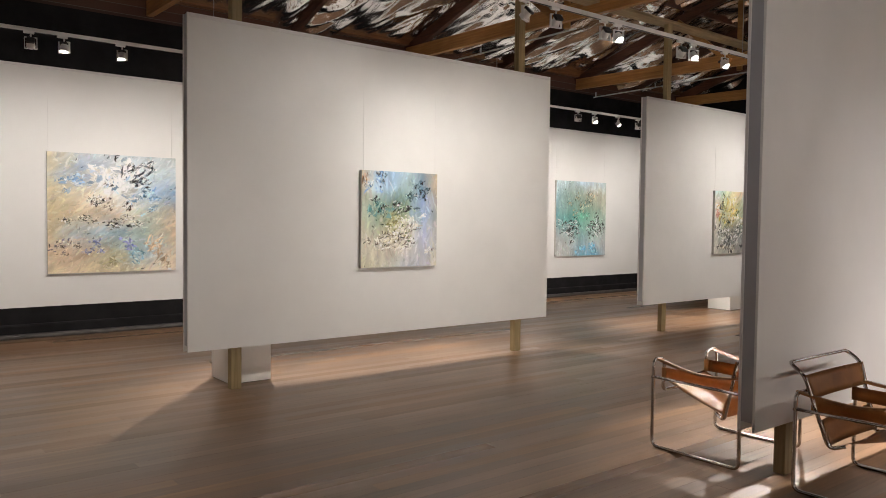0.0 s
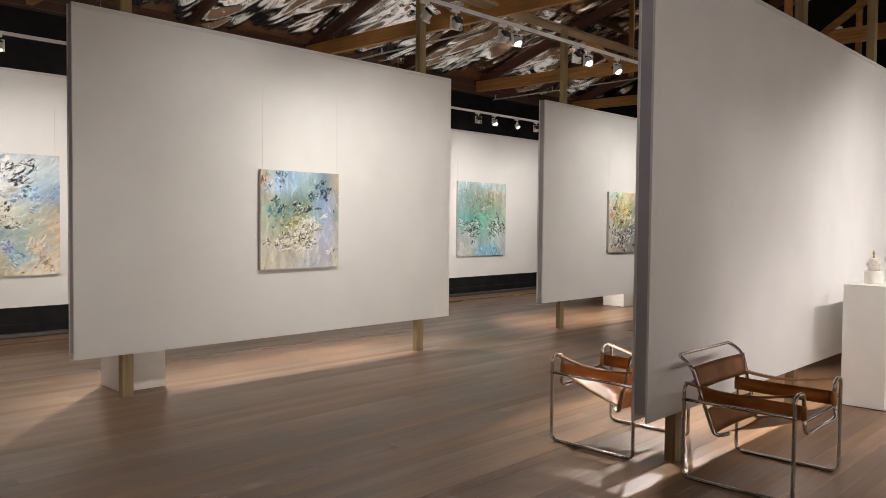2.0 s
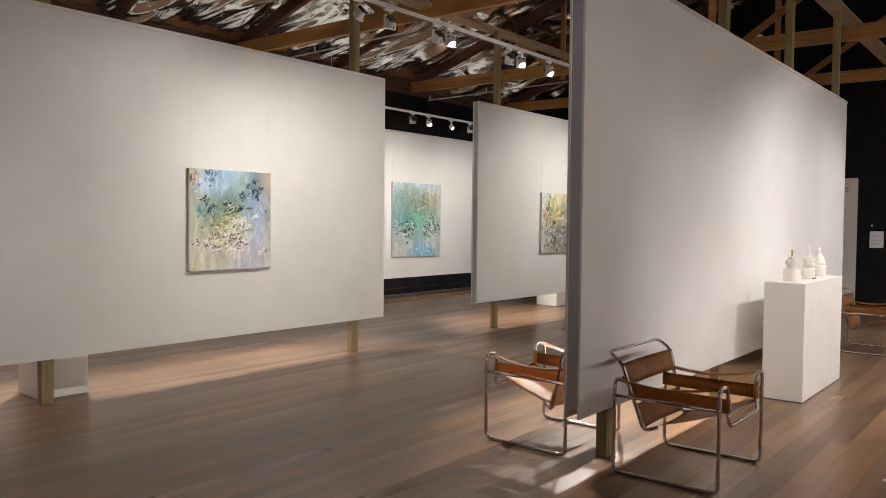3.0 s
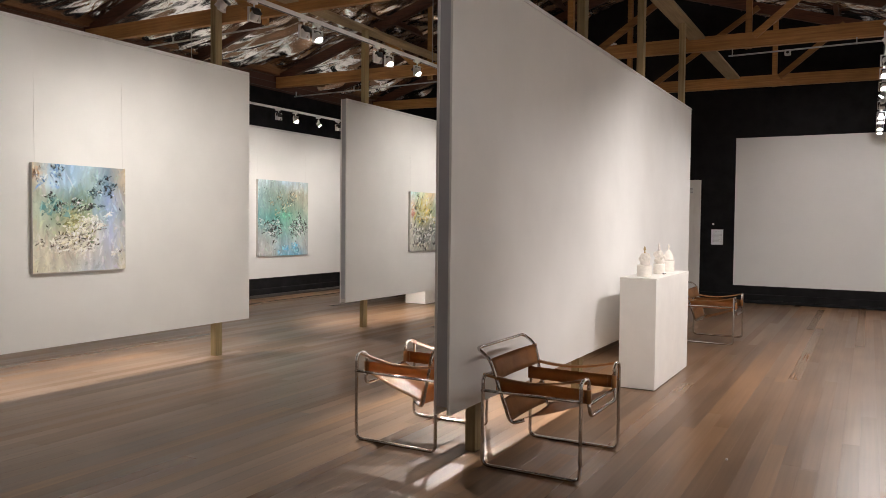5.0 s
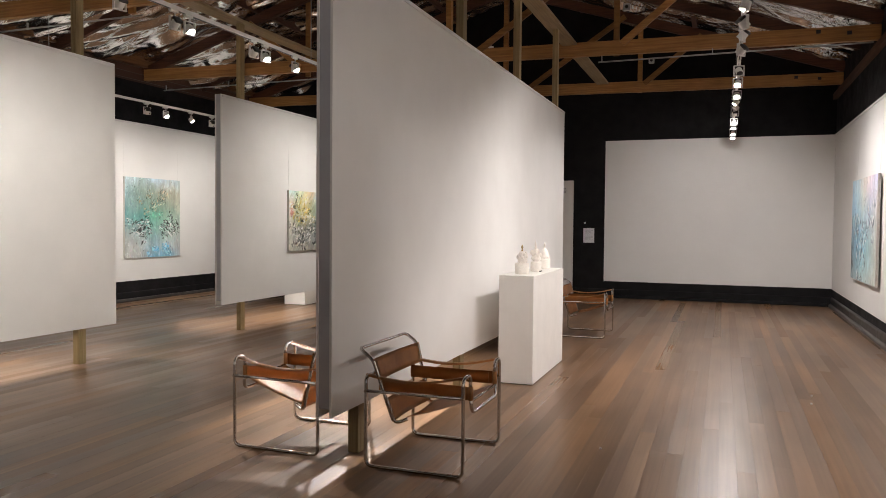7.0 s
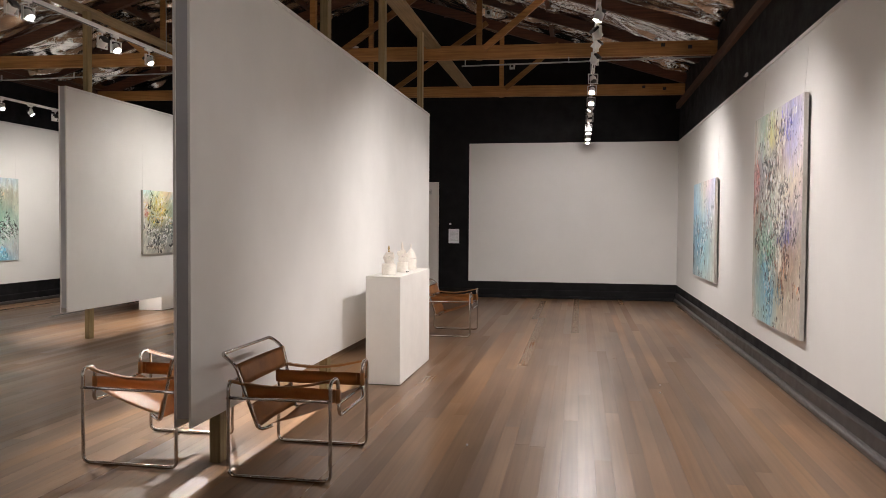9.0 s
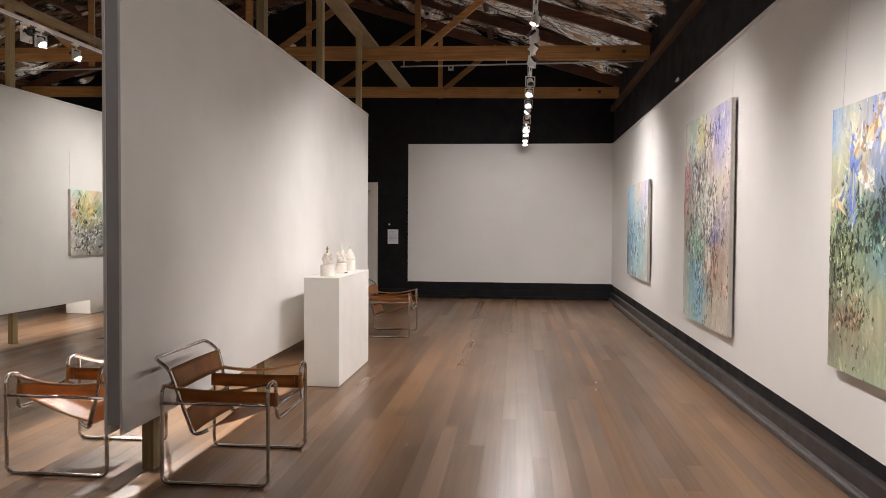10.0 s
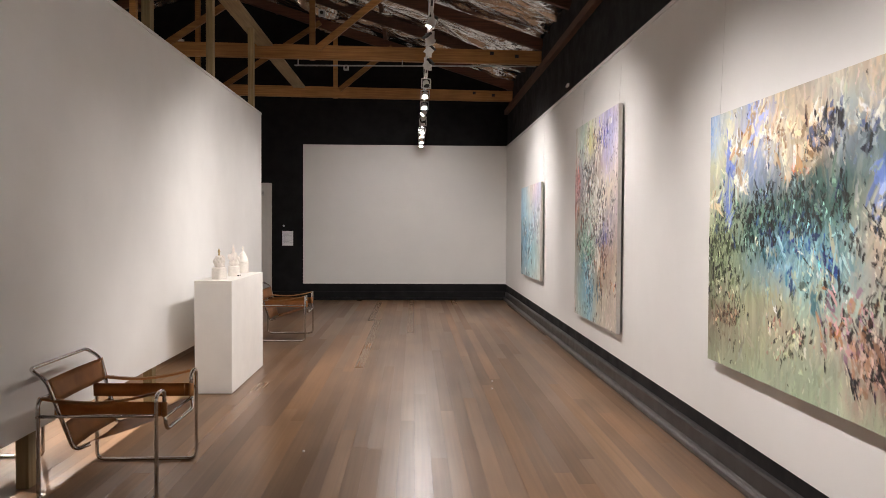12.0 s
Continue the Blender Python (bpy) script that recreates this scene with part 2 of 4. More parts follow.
def gable(y0, y1):
    bm = bmesh.new()
    pts = ((X_LEFT - 0.2, -0.1), (X_RIGHT + 0.2, -0.1), (X_RIGHT + 0.2, EAVE + 0.2), (X_RIDGE, RIDGE + 0.5), (X_LEFT - 0.2, EAVE + 0.2))
    a, b = [bm.verts.new((x, y0, z)) for x, z in pts], [bm.verts.new((x, y1, z)) for x, z in pts]
    bm.faces.new(a), bm.faces.new(b[::-1])
    for i in range(5):
        bm.faces.new((a[i], b[i], b[(i + 1) % 5], a[(i + 1) % 5]))
    return bm


# far gable wall with the opening of the door, closed behind by the door leaf
wall_far = structure("wall_north", gable(Y_FAR, Y_FAR + 0.25), BLACK, "matt black painted gable wall behind the roof trusses", "wall")
wall_back = structure("wall_south", gable(Y_BACK - 0.25, Y_BACK), WHITE, "plain white painted wall closing the room", "wall")
wall_left = structure("wall_west", box(X_LEFT - 0.25, Y_BACK, -0.1, X_LEFT, Y_FAR, 4.0), BLACK, "black painted side wall above and below the white hanging surface", "wall")
wall_right = structure("wall_east", box(X_RIGHT, Y_BACK, -0.1, X_RIGHT + 0.25, Y_FAR, 4.3), BLACK, "black painted side wall above and below the white hanging surface", "wall")
part("brick_band", box(X_LEFT - 0.25, Y_BACK, 4.0, X_LEFT - 0.03, Y_FAR, 4.62), BRICK, wall_left, "old brown brickwork above the black paint")
part("hanging_surface", box(X_LEFT - 0.01, Y_BACK, 0.37, X_LEFT + 0.006, Y_FAR, 3.26), WHITE, wall_left, "white painted wall lining")
lining = box(X_RIGHT - 0.006, Y_BACK, 0.312, X_RIGHT + 0.01, Y_FAR - 0.001, 3.15)
for v in lining.verts:
    if v.co.z < 1:
        v.co.z = 0.317 - 0.0050 * (Y_FAR - v.co.y)
part("hanging_surface", lining, WHITE, wall_right, "white painted wall lining")
part("hanging_surface", box(-2.04, Y_FAR - 0.016, 0.33, X_RIGHT - 0.008, Y_FAR + 0.01, 3.15, 0.003), WHITE, wall_far, "blank white projection surface")
part("picture_rail", box(X_RIGHT - 0.024, Y_BACK, 3.120, X_RIGHT - 0.006, Y_FAR - 0.02, 3.152, 0.004), METAL_WHITE, wall_right, "slim white picture hanging rail")
part("picture_rail", box(X_LEFT + 0.006, Y_BACK, 3.232, X_LEFT + 0.022, Y_FAR - 0.02, 3.262, 0.004), METAL_WHITE, wall_left, "slim white picture hanging rail")


def skirting(name, side):
    """A tall black skirting board with a quarter-round bead at the floor."""
    prof = ((0.0, 0.0), (0.028, 0.0), (0.028, 0.150), (0.018, 0.166), (0.0, 0.172))
    bead = ((0.028, 0.0), (0.066, 0.0), (0.070, 0.018), (0.066, 0.036), (0.054, 0.050), (0.040, 0.056), (0.028, 0.056))
    base = None
    # same boards all round; left and far ones coloured blacker for their dimmer light
    for k, (pr, material) in enumerate(((prof, SKIRT if side == "right" else BLACK), (bead, BLACK if side == "far" else MOULD))):
        bm = bmesh.new()
        rings = []
        if side == "far":
            for x in (X_LEFT, X_RIGHT - 0.03):
                rings.append([bm.verts.new((x, Y_FAR - d, z)) for d, z in pr])
        else:
            for y in (Y_BACK, Y_FAR - 0.03):
                rings.append([bm.verts.new(((X_RIGHT - d) if side == "right" else (X_LEFT + d), y, z)) for d, z in pr])
        n = len(pr)
        for i in range(n):
            bm.faces.new((rings[0][i], rings[0][(i + 1) % n], rings[1][(i + 1) % n], rings[1][i]))
        bm.faces.new(rings[0]), bm.faces.new(rings[1][::-1])
        if k == 0:
            base = structure(name, bm, material, "tall black skirting board along the wall", "baseboard")
        else:
            part("floor_bead", bm, material, base, "worn dark quarter-round bead")


skirting("baseboard", "left"), skirting("baseboard", "right"), skirting("baseboard", "far")

# white door in the far wall
door = thing("door_1", Matrix.Identity(4), "white painted door in a white frame in the black wall", "door", kind="structure")
part("door_leaf", box(-3.66, Y_FAR - 0.022, 0.012, -2.79, Y_FAR + 0.01, 2.27, 0.003), PLINTH, door)
for x0, x1 in ((-2.79, -2.672), (-3.78, -3.66)):
    part("architrave", box(x0, Y_FAR - 0.045, 0.0, x1, Y_FAR + 0.01, 2.365, 0.006), PLINTH, door)
part("architrave", box(-3.66, Y_FAR - 0.043, 2.27, -2.79, Y_FAR + 0.01, 2.363, 0.006), PLINTH, door)
vent = part("vent", box(-2.98, Y_FAR - 0.034, 2.10, -2.815, Y_FAR - 0.02, 2.22, 0.003), METAL_WHITE, door, "small slatted vent")
for k in range(4):
    part("slat", box(-2.972, Y_FAR - 0.040, 2.115 + k * 0.026, -2.823, Y_FAR - 0.033, 2.127 + k * 0.026), METAL_GREY, vent)

# ---- roof: foil, rafters, trusses ----
rng = np.random.default_rng(7)


def roof_under(x):
    return EAVE + PITCH * ((X_RIGHT - x) if x > X_RIDGE else (x - X_LEFT))


def ceiling_mesh():
    """Foil draped over the rafters, sagging in each bay and drawn into creases."""
    bm = bmesh.new()
    for side in (0, 1):
        n = 110
        xs = np.linspace(X_RIGHT + 0.1, X_RIDGE, n) if side else np.linspace(X_LEFT - 0.1, X_RIDGE, n)
        ys = np.linspace(Y_BACK + 4, Y_FAR, 560)
        grid = []
        for y in ys:
            bay = min(abs(y - t) for t in TRUSS_Y) / 2.05
            row = []
            for x in xs:
                run = abs(x - (X_RIGHT if side else X_LEFT))
                sag = 0.10 * math.sin(math.pi * min(1, bay) / 2) * (0.6 + 0.4 * math.sin(run * 2.1 + side))
                c = noise.noise(Vector((x * 0.8 + 0.5 * y, y * 1.6 - 0.6 * x, side * 9.0)))
                f = 1 - abs(noise.noise(Vector((x * 0.7 + 0.6 * y, y * 3.2 + 1.5 * c - x * 0.8, 3.0 + side)))) * 2
                g = 1 - abs(noise.noise(Vector((x * 1.1 + 0.8 * y + c, y * 6.5 - x * 2.4 + 1.4 * c, 8.0)))) * 2
                row.append(bm.verts.new((x, y, roof_under(x) + 0.15 - sag - 0.06 * c + 0.10 * f + 0.045 * max(g, 0.0) ** 1.5)))
            grid.append(row)
        for a, b in zip(grid, grid[1:]):
            for k in range(n - 1):
                bm.faces.new((a[k], a[k + 1], b[k + 1], b[k])).smooth = True
    # the boarded roof above it keeps the night out
    for x in (X_LEFT - 0.25, X_RIGHT + 0.25):
        q = [bm.verts.new(p) for p in ((x, Y_BACK - 0.25, EAVE + 0.28), (X_RIDGE, Y_BACK - 0.25, RIDGE + 0.55), (X_RIDGE, Y_FAR + 0.25, RIDGE + 0.55), (x, Y_FAR + 0.25, EAVE + 0.28))]
        bm.faces.new(q)
    return bm


ceiling = structure("ceiling", ceiling_mesh(), FOIL, "silver insulation foil sagging in creases between dark rafters", "ceiling")

truss = thing("roof_truss", pose(0, 0, 0), "orange-brown timber roof truss with tie beam and struts", "roof truss", "roof trusses")
W = 0.085
part("tie_beam", beam((X_LEFT + 0.02, 0, (TIE_LOW + TIE_HIGH) / 2 + 0.13), (X_RIGHT - 0.02, 0, (TIE_LOW + TIE_HIGH) / 2 - 0.015), W, TIE_HIGH - TIE_LOW + 0.012), OAK, truss)
for x in (X_LEFT, X_RIGHT):
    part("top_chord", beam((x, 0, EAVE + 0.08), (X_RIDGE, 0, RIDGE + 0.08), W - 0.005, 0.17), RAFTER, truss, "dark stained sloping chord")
for s in (1, -1):
    def at(x, z, y=0.0):
        return (X_RIDGE + s * (x - X_RIDGE), y, z)
    part("strut", beam(at(-1.31, TIE_LOW + 0.02, W * 0.9), at(-1.31, roof_under(-1.31) + 0.12, W * 0.9), 0.045, 0.085), OAK, truss)
    part("strut", beam(at(-1.22, TIE_HIGH - 0.03, -W * 0.75), at(-0.22, roof_under(-0.22) + 0.06, -W * 0.75), 0.05, 0.095), OAK, truss)
    part("strut", beam(at(-3.45, TIE_HIGH - 0.02, -W * 0.75), at(-1.58, roof_under(-1.58) + 0.08, -W * 0.75), 0.05, 0.095), OAK, truss)
part("king_post", beam((X_RIDGE, 0.001, TIE_HIGH), (X_RIDGE, 0.001, RIDGE), 0.09, 0.09), OAK, truss)
for k, x in enumerate((1.35, 1.72)):
    part("bolt_plate", box(x - 0.028, -W / 2 - 0.003, 4.0 + 0.04 * (1 - k), x + 0.028, -W / 2 + 0.001, 4.05 + 0.04 * (1 - k)), DARK, truss)
for y in TRUSS_Y[:-1]:
    copy_thing(truss, pose(0, y, 0))
truss.matrix_basis = pose(0, TRUSS_Y[-1], 0)

# common rafters between the trusses, purlins, wall plates
for i in range(len(TRUSS_Y) - 1):
    y = (TRUSS_Y[i] + TRUSS_Y[i + 1]) / 2
    for x in (X_LEFT, X_RIGHT):
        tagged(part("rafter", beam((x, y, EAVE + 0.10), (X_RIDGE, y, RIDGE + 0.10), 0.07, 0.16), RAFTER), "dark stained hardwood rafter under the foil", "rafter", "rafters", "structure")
for x in (-7.4, -5.2, -2.55, -0.35):
    z = roof_under(x) + 0.21
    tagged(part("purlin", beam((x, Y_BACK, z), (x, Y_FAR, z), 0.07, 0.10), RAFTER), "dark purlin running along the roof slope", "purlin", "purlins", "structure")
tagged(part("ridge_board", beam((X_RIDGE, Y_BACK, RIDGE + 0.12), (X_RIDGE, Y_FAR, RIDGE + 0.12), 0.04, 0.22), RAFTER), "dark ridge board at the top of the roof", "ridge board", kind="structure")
tagged(part("wall_plate", beam((X_LEFT + 0.06, Y_BACK, 4.375), (X_LEFT + 0.06, Y_FAR, 4.375), 0.12, 0.175), OAK_Y), "brown timber wall plate on the brickwork", "wall plate", kind="structure")
tagged(part("wall_plate", beam((X_RIGHT - 0.035, Y_BACK, 3.835), (X_RIGHT - 0.035, Y_FAR, 3.835), 0.07, 0.10), DARK_Y), "brown timber batten along the top of the black wall", "wall plate", kind="structure")
for x in (-5.955, -1.985):
    tagged(part("head_plank", box(x - 0.11, 4.0, 4.125, x + 0.11, Y_FAR - 0.5, 4.163, 0.004), PLANK), "pale pine plank laid over the tie beams", "plank", "head planks", "structure")
for y in TRUSS_Y:
    if 9 < y < 14:
        c = thing("conduit", pose(0, y - 0.062, 0), "thin grey electrical conduit strung below a tie beam", "conduit", "conduits")
        for x0, x1 in ((-1.55, 2.0), (-9.4, -6.2)):
            part("pipe", tube(((x0, 0, 3.845), (x1, 0, 3.875)), 0.011), METAL_GREY, c)
            for x in (x0 + 0.05, (x0 + x1) / 2 - 0.2):
                part("clip", box(x - 0.006, -0.013, 3.845, x + 0.006, 0.013, 3.935, 0.002), METAL_GREY, c)
for x, y, z in ((-1.15, 13.28, 4.60), (-1.09, 16.57, 4.50)):
    b = thing("junction_box", pose(x, y, z), "small grey junction box beside a roof strut", "junction box", "junction boxes")
    part("case", box(-0.05, -0.04, -0.05, 0.05, 0.03, 0.05, 0.012), METAL_GREY, b)
    part("plug", tube(((0, -0.04, 0), (0, -0.06, 0)), 0.026), DARK, b)


sensor = thing("ceiling_sensor", pose(-3.24, 13.34, 4.178), "small white dome sensor on top of a tie beam", "sensor")
part("base", box(-0.085, -0.03, 0.0, 0.075, 0.03, 0.028, 0.006), METAL_WHITE, sensor)
part("stem", tube(((0.03, 0, 0.026), (0.03, 0, 0.06)), 0.012), METAL_WHITE, sensor)
part("dome", lathe([(0.012, 0.055), (0.034, 0.064), (0.044, 0.085), (0.040, 0.108), (0.022, 0.126), (0.004, 0.131)], 20), METAL_WHITE, sensor)


# ---- hanging screens ----
def screen(x_front, x_back, y0, y1, z0, z1, posts, label):
    """A free-standing hanging screen: two sheets on a core, carried by square posts."""
    s = thing("display_screen", pose(0, 0, 0), label, "display screen", "display screens")
    t = 0.016
    part("front_sheet", box(x_front - t, y0, z0, x_front, y1, z1, 0.002), SCREEN, s)
    part("back_sheet", box(x_back, y0 + 0.001, z0 - 0.004, x_back + t, y1 - 0.012, z1, 0.002), SCREEN, s)
    # ends coloured darker than the sheets, as they face away from the lamps
    part("end_strip", box(x_back + t + 0.0005, y0 + 0.007, z0 + 0.05, x_front - t - 0.0005, y0 + 0.020, z1 - 0.002, 0.001), EDGE_SHADED, s, "end strip in a grey that holds its shade")
    part("end_strip", box(x_back + t, y1 - 0.05, z0 + 0.05, x_front - t, y1 - 0.016, z1 - 0.004), EDGE_SHADED, s, "end strip in a grey that holds its shade")
    part("top_strip", box(x_back + t, y0 + 0.05, z1 - 0.04, x_front - t, y1 - 0.05, z1 - 0.006), EDGE_SHADED, s)
    part("hanging_rail", box(x_front, y0 + 0.02, z1 - 0.034, x_front + 0.010, y1 - 0.02, z1 - 0.010, 0.002), METAL_WHITE, s, "slim white hanging rail")
    xc = (x_front + x_back) / 2
    h = (x_front - x_back) / 2 - t - 0.001
    for y in posts:
        part("post", box(xc - h, y - 0.047, 0.0, xc + h, y + 0.047, 4.125, 0.004), POST, s, "square pale pine post")
    return s


screen(-5.90, -6.01, 4.22, 8.445, 0.362, 3.14, (4.65, 8.0), "white painted hanging screen on pine posts with one canvas")
screen(-5.875, -5.975, 10.235, 14.40, 0.384, 3.114, (10.72, 13.9), "white painted hanging screen on pine posts beyond the first")
screen(-1.928, -2.034, 5.97, 12.76, 0.318, 3.07, (6.40, 8.40, 10.32, 12.36), "long white hanging screen on pine posts between the chairs")


# ---- plinths ----
def plinth(x0, y0, x1, y1, h, label):
    p = thing("plinth", pose((x0 + x1) / 2, (y0 + y1) / 2, 0), label, "plinth", "plinths")
    a, b = (x1 - x0) / 2, (y1 - y0) / 2
    part("body", box(-a, -b, 0.006, a, b, h - 0.018, 0.003), PLINTH, p)
    part("top", box(-a - 0.001, -b - 0.001, h - 0.018, a + 0.001, b + 0.001, h, 0.003), PLINTH, p)
    # inset block in near-black, the shade of the gap at the floor as colour
    part("base", box(-a + 0.012, -b + 0.012, 0.0, a - 0.012, b - 0.012, 0.012), DARK, p)


plinth(-1.715, 8.763, -1.39, 10.12, 1.0, "long white painted plinth carrying three ceramic jars")
plinth(-6.53, 4.67, -6.105, 5.06, 1.0, "white square plinth behind the hanging screen")
plinth(-7.12, 13.72, -6.70, 14.12, 1.0, "white square plinth behind the second screen")


# ---- tubular chairs ----
def chair(m, label):
    """Bent chromed tube armchair with leather bands; its front looks along local x."""
    c = thing("armchair", m, label, "armchair", "tubular armchairs")
    R, w, xf, xb, wi = 0.0112, 0.372, 0.309, -0.309, 0.250
    for s in (-1, 1):
        y = s * w
        # runner, both legs, and the loop at the arm's front that comes down inside
        part("side_frame", tube(((xb - 0.004, y - s * 0.11, 0.548), (xb, y, 0.552), (xb, y, R), (xf, y, R), (xf, y, 0.583), (xf + 0.004, s * wi, 0.583), (xf + 0.004, s * wi, 0.47)), R, 0.048, steps=7), CHROME, c)
        part("side_bar", tube(((xb, y, 0.464), (xf, y, 0.468)), R * 0.85), CHROME, c)
        for x, z in ((xb, 0.464), (xf, 0.468)):
            part("bolt", lathe([(0.0075, -0.016), (0.009, -0.012), (0.009, 0.012), (0.0075, 0.016)], 10), CHROME, c, m=pose(x, y, z, 90, 0, 0))
        rows = []
        for k in range(15):
            t = k / 14
            x = xb - 0.012 + t * (xf - xb + 0.02)
            z = 0.561 + 0.032 * t - 0.042 * math.sin(math.pi * t)
            rows.append([(x, s * (w - 0.068), z - 0.012), (x, s * (w - 0.062), z - 0.002), (x, s * (w - 0.044), z), (x, s * (w - 0.026), z - 0.002), (x, s * (w - 0.020), z - 0.012)])
        arm = part("arm_strap", sheet(rows, 0.0035), LEATHER, c, "brown leather arm strap")
        part("seam", tube([(r[3][0], s * (w - 0.026), r[3][2] + 0.002) for r in rows], 0.0011, sides=5), THREAD, arm, "pale stitching")
        rows = []
        for k in range(11):
            t = k / 10
            x = xb + 0.03 + t * (xf - xb - 0.03)
            yy = s * (wi + 0.004 - 0.008 * math.sin(math.pi * t))
            rows.append([(x, yy, 0.434), (x, yy - s * 0.003, 0.475), (x, yy, 0.515)])
        band = part("side_band", sheet(rows, 0.004), LEATHER, c, "brown leather side band")
        part("seam", tube(((xf - 0.035, s * (wi - 0.004), 0.438), (xf - 0.035, s * (wi - 0.004), 0.511)), 0.0011, sides=5), THREAD, band, "pale stitching")
        # the band is wrapped round the inner upright
        part("band_loop", lathe([(R + 0.001, 0.434), (R + 0.0045, 0.436), (R + 0.0045, 0.513), (R + 0.001, 0.515)], 14), LEATHER, c, m=pose(xf + 0.004, s * wi, 0))
    part("front_rail", tube(((xf + 0.004, -wi, 0.475), (xf + 0.014, -wi, 0.360), (xf + 0.014, wi, 0.360), (xf + 0.004, wi, 0.475)), R, 0.05, steps=7), CHROME, c)
    part("seat_bar", tube(((xf + 0.006, -wi, 0.428), (xf + 0.006, wi, 0.428)), R * 0.8), CHROME, c)
    ws, wl = 0.352, 0.300
    low, high = (-0.158, 0.270), (-0.276, 0.655)
    part("back_frame", tube(((-0.085, -wl + 0.045, 0.286), (low[0], -wl + 0.01, low[1] - 0.010), (high[0], -ws, high[1]), (-0.362, -ws, 0.713), (-0.362, ws, 0.713),
                             (high[0], ws, high[1]), (low[0], wl - 0.01, low[1] - 0.010), (-0.085, wl - 0.045, 0.286)), R, 0.042, steps=7), CHROME, c)
    part("rear_rail", tube(((xb - 0.004, -w + 0.10, 0.548), (xb - 0.004, w - 0.10, 0.548)), R), CHROME, c)

    def back_at(t, y, bow):
        return (low[0] + (high[0] - low[0]) * t - bow + 0.008, y, low[1] + (high[1] - low[1]) * t)
    for t0, t1, bow in ((0.02, 0.38, 0.016), (0.67, 1.0, 0.012)):
        rows = []
        for k in range(5):
            t = t0 + (t1 - t0) * k / 4
            half = wl + (ws - wl) * t + 0.014
            rows.append([back_at(t, -half + 2 * half * j / 10, bow * math.sin(math.pi * j / 10)) for j in range(11)])
        b = part("back_band", sheet(rows, 0.0045), LEATHER, c, "tan leather back band")
        for s in (-1, 1):
            a0, a1 = wl + (ws - wl) * t0 - 0.028, wl + (ws - wl) * t1 - 0.028
            part("seam", tube((back_at(t0, s * a0, bow * 0.30 - 0.003), back_at(t1, s * a1, bow * 0.30 - 0.003)), 0.0012, sides=5), THREAD, b, "pale stitching")
    rows = []
    for k in range(11):
        t = k / 10
        x, z = xf + 0.016 - t * (xf + 0.126), 0.440 - t * 0.150 - 0.010 * math.sin(math.pi * t)
        hw = wi - 0.014 + 0.010 * t
        rows.append([(x, -hw + 2 * hw * j / 8, z - 0.016 * math.sin(math.pi * j / 8)) for j in range(9)])
    part("seat", sheet(rows, 0.0045), LEATHER, c, "tan leather sling seat")
    return c


chair(pose(-1.472, 6.500, 0), "chromed tube armchair with tan leather bands facing away from the screen")
chair(pose(-2.453, 6.560, 0, 0, 0, 180), "chromed tube armchair with tan leather bands behind the screen end")
chair(pose(-1.500, 12.23, 0, 0, 0, 0), "chromed tube armchair with tan leather bands near the door")


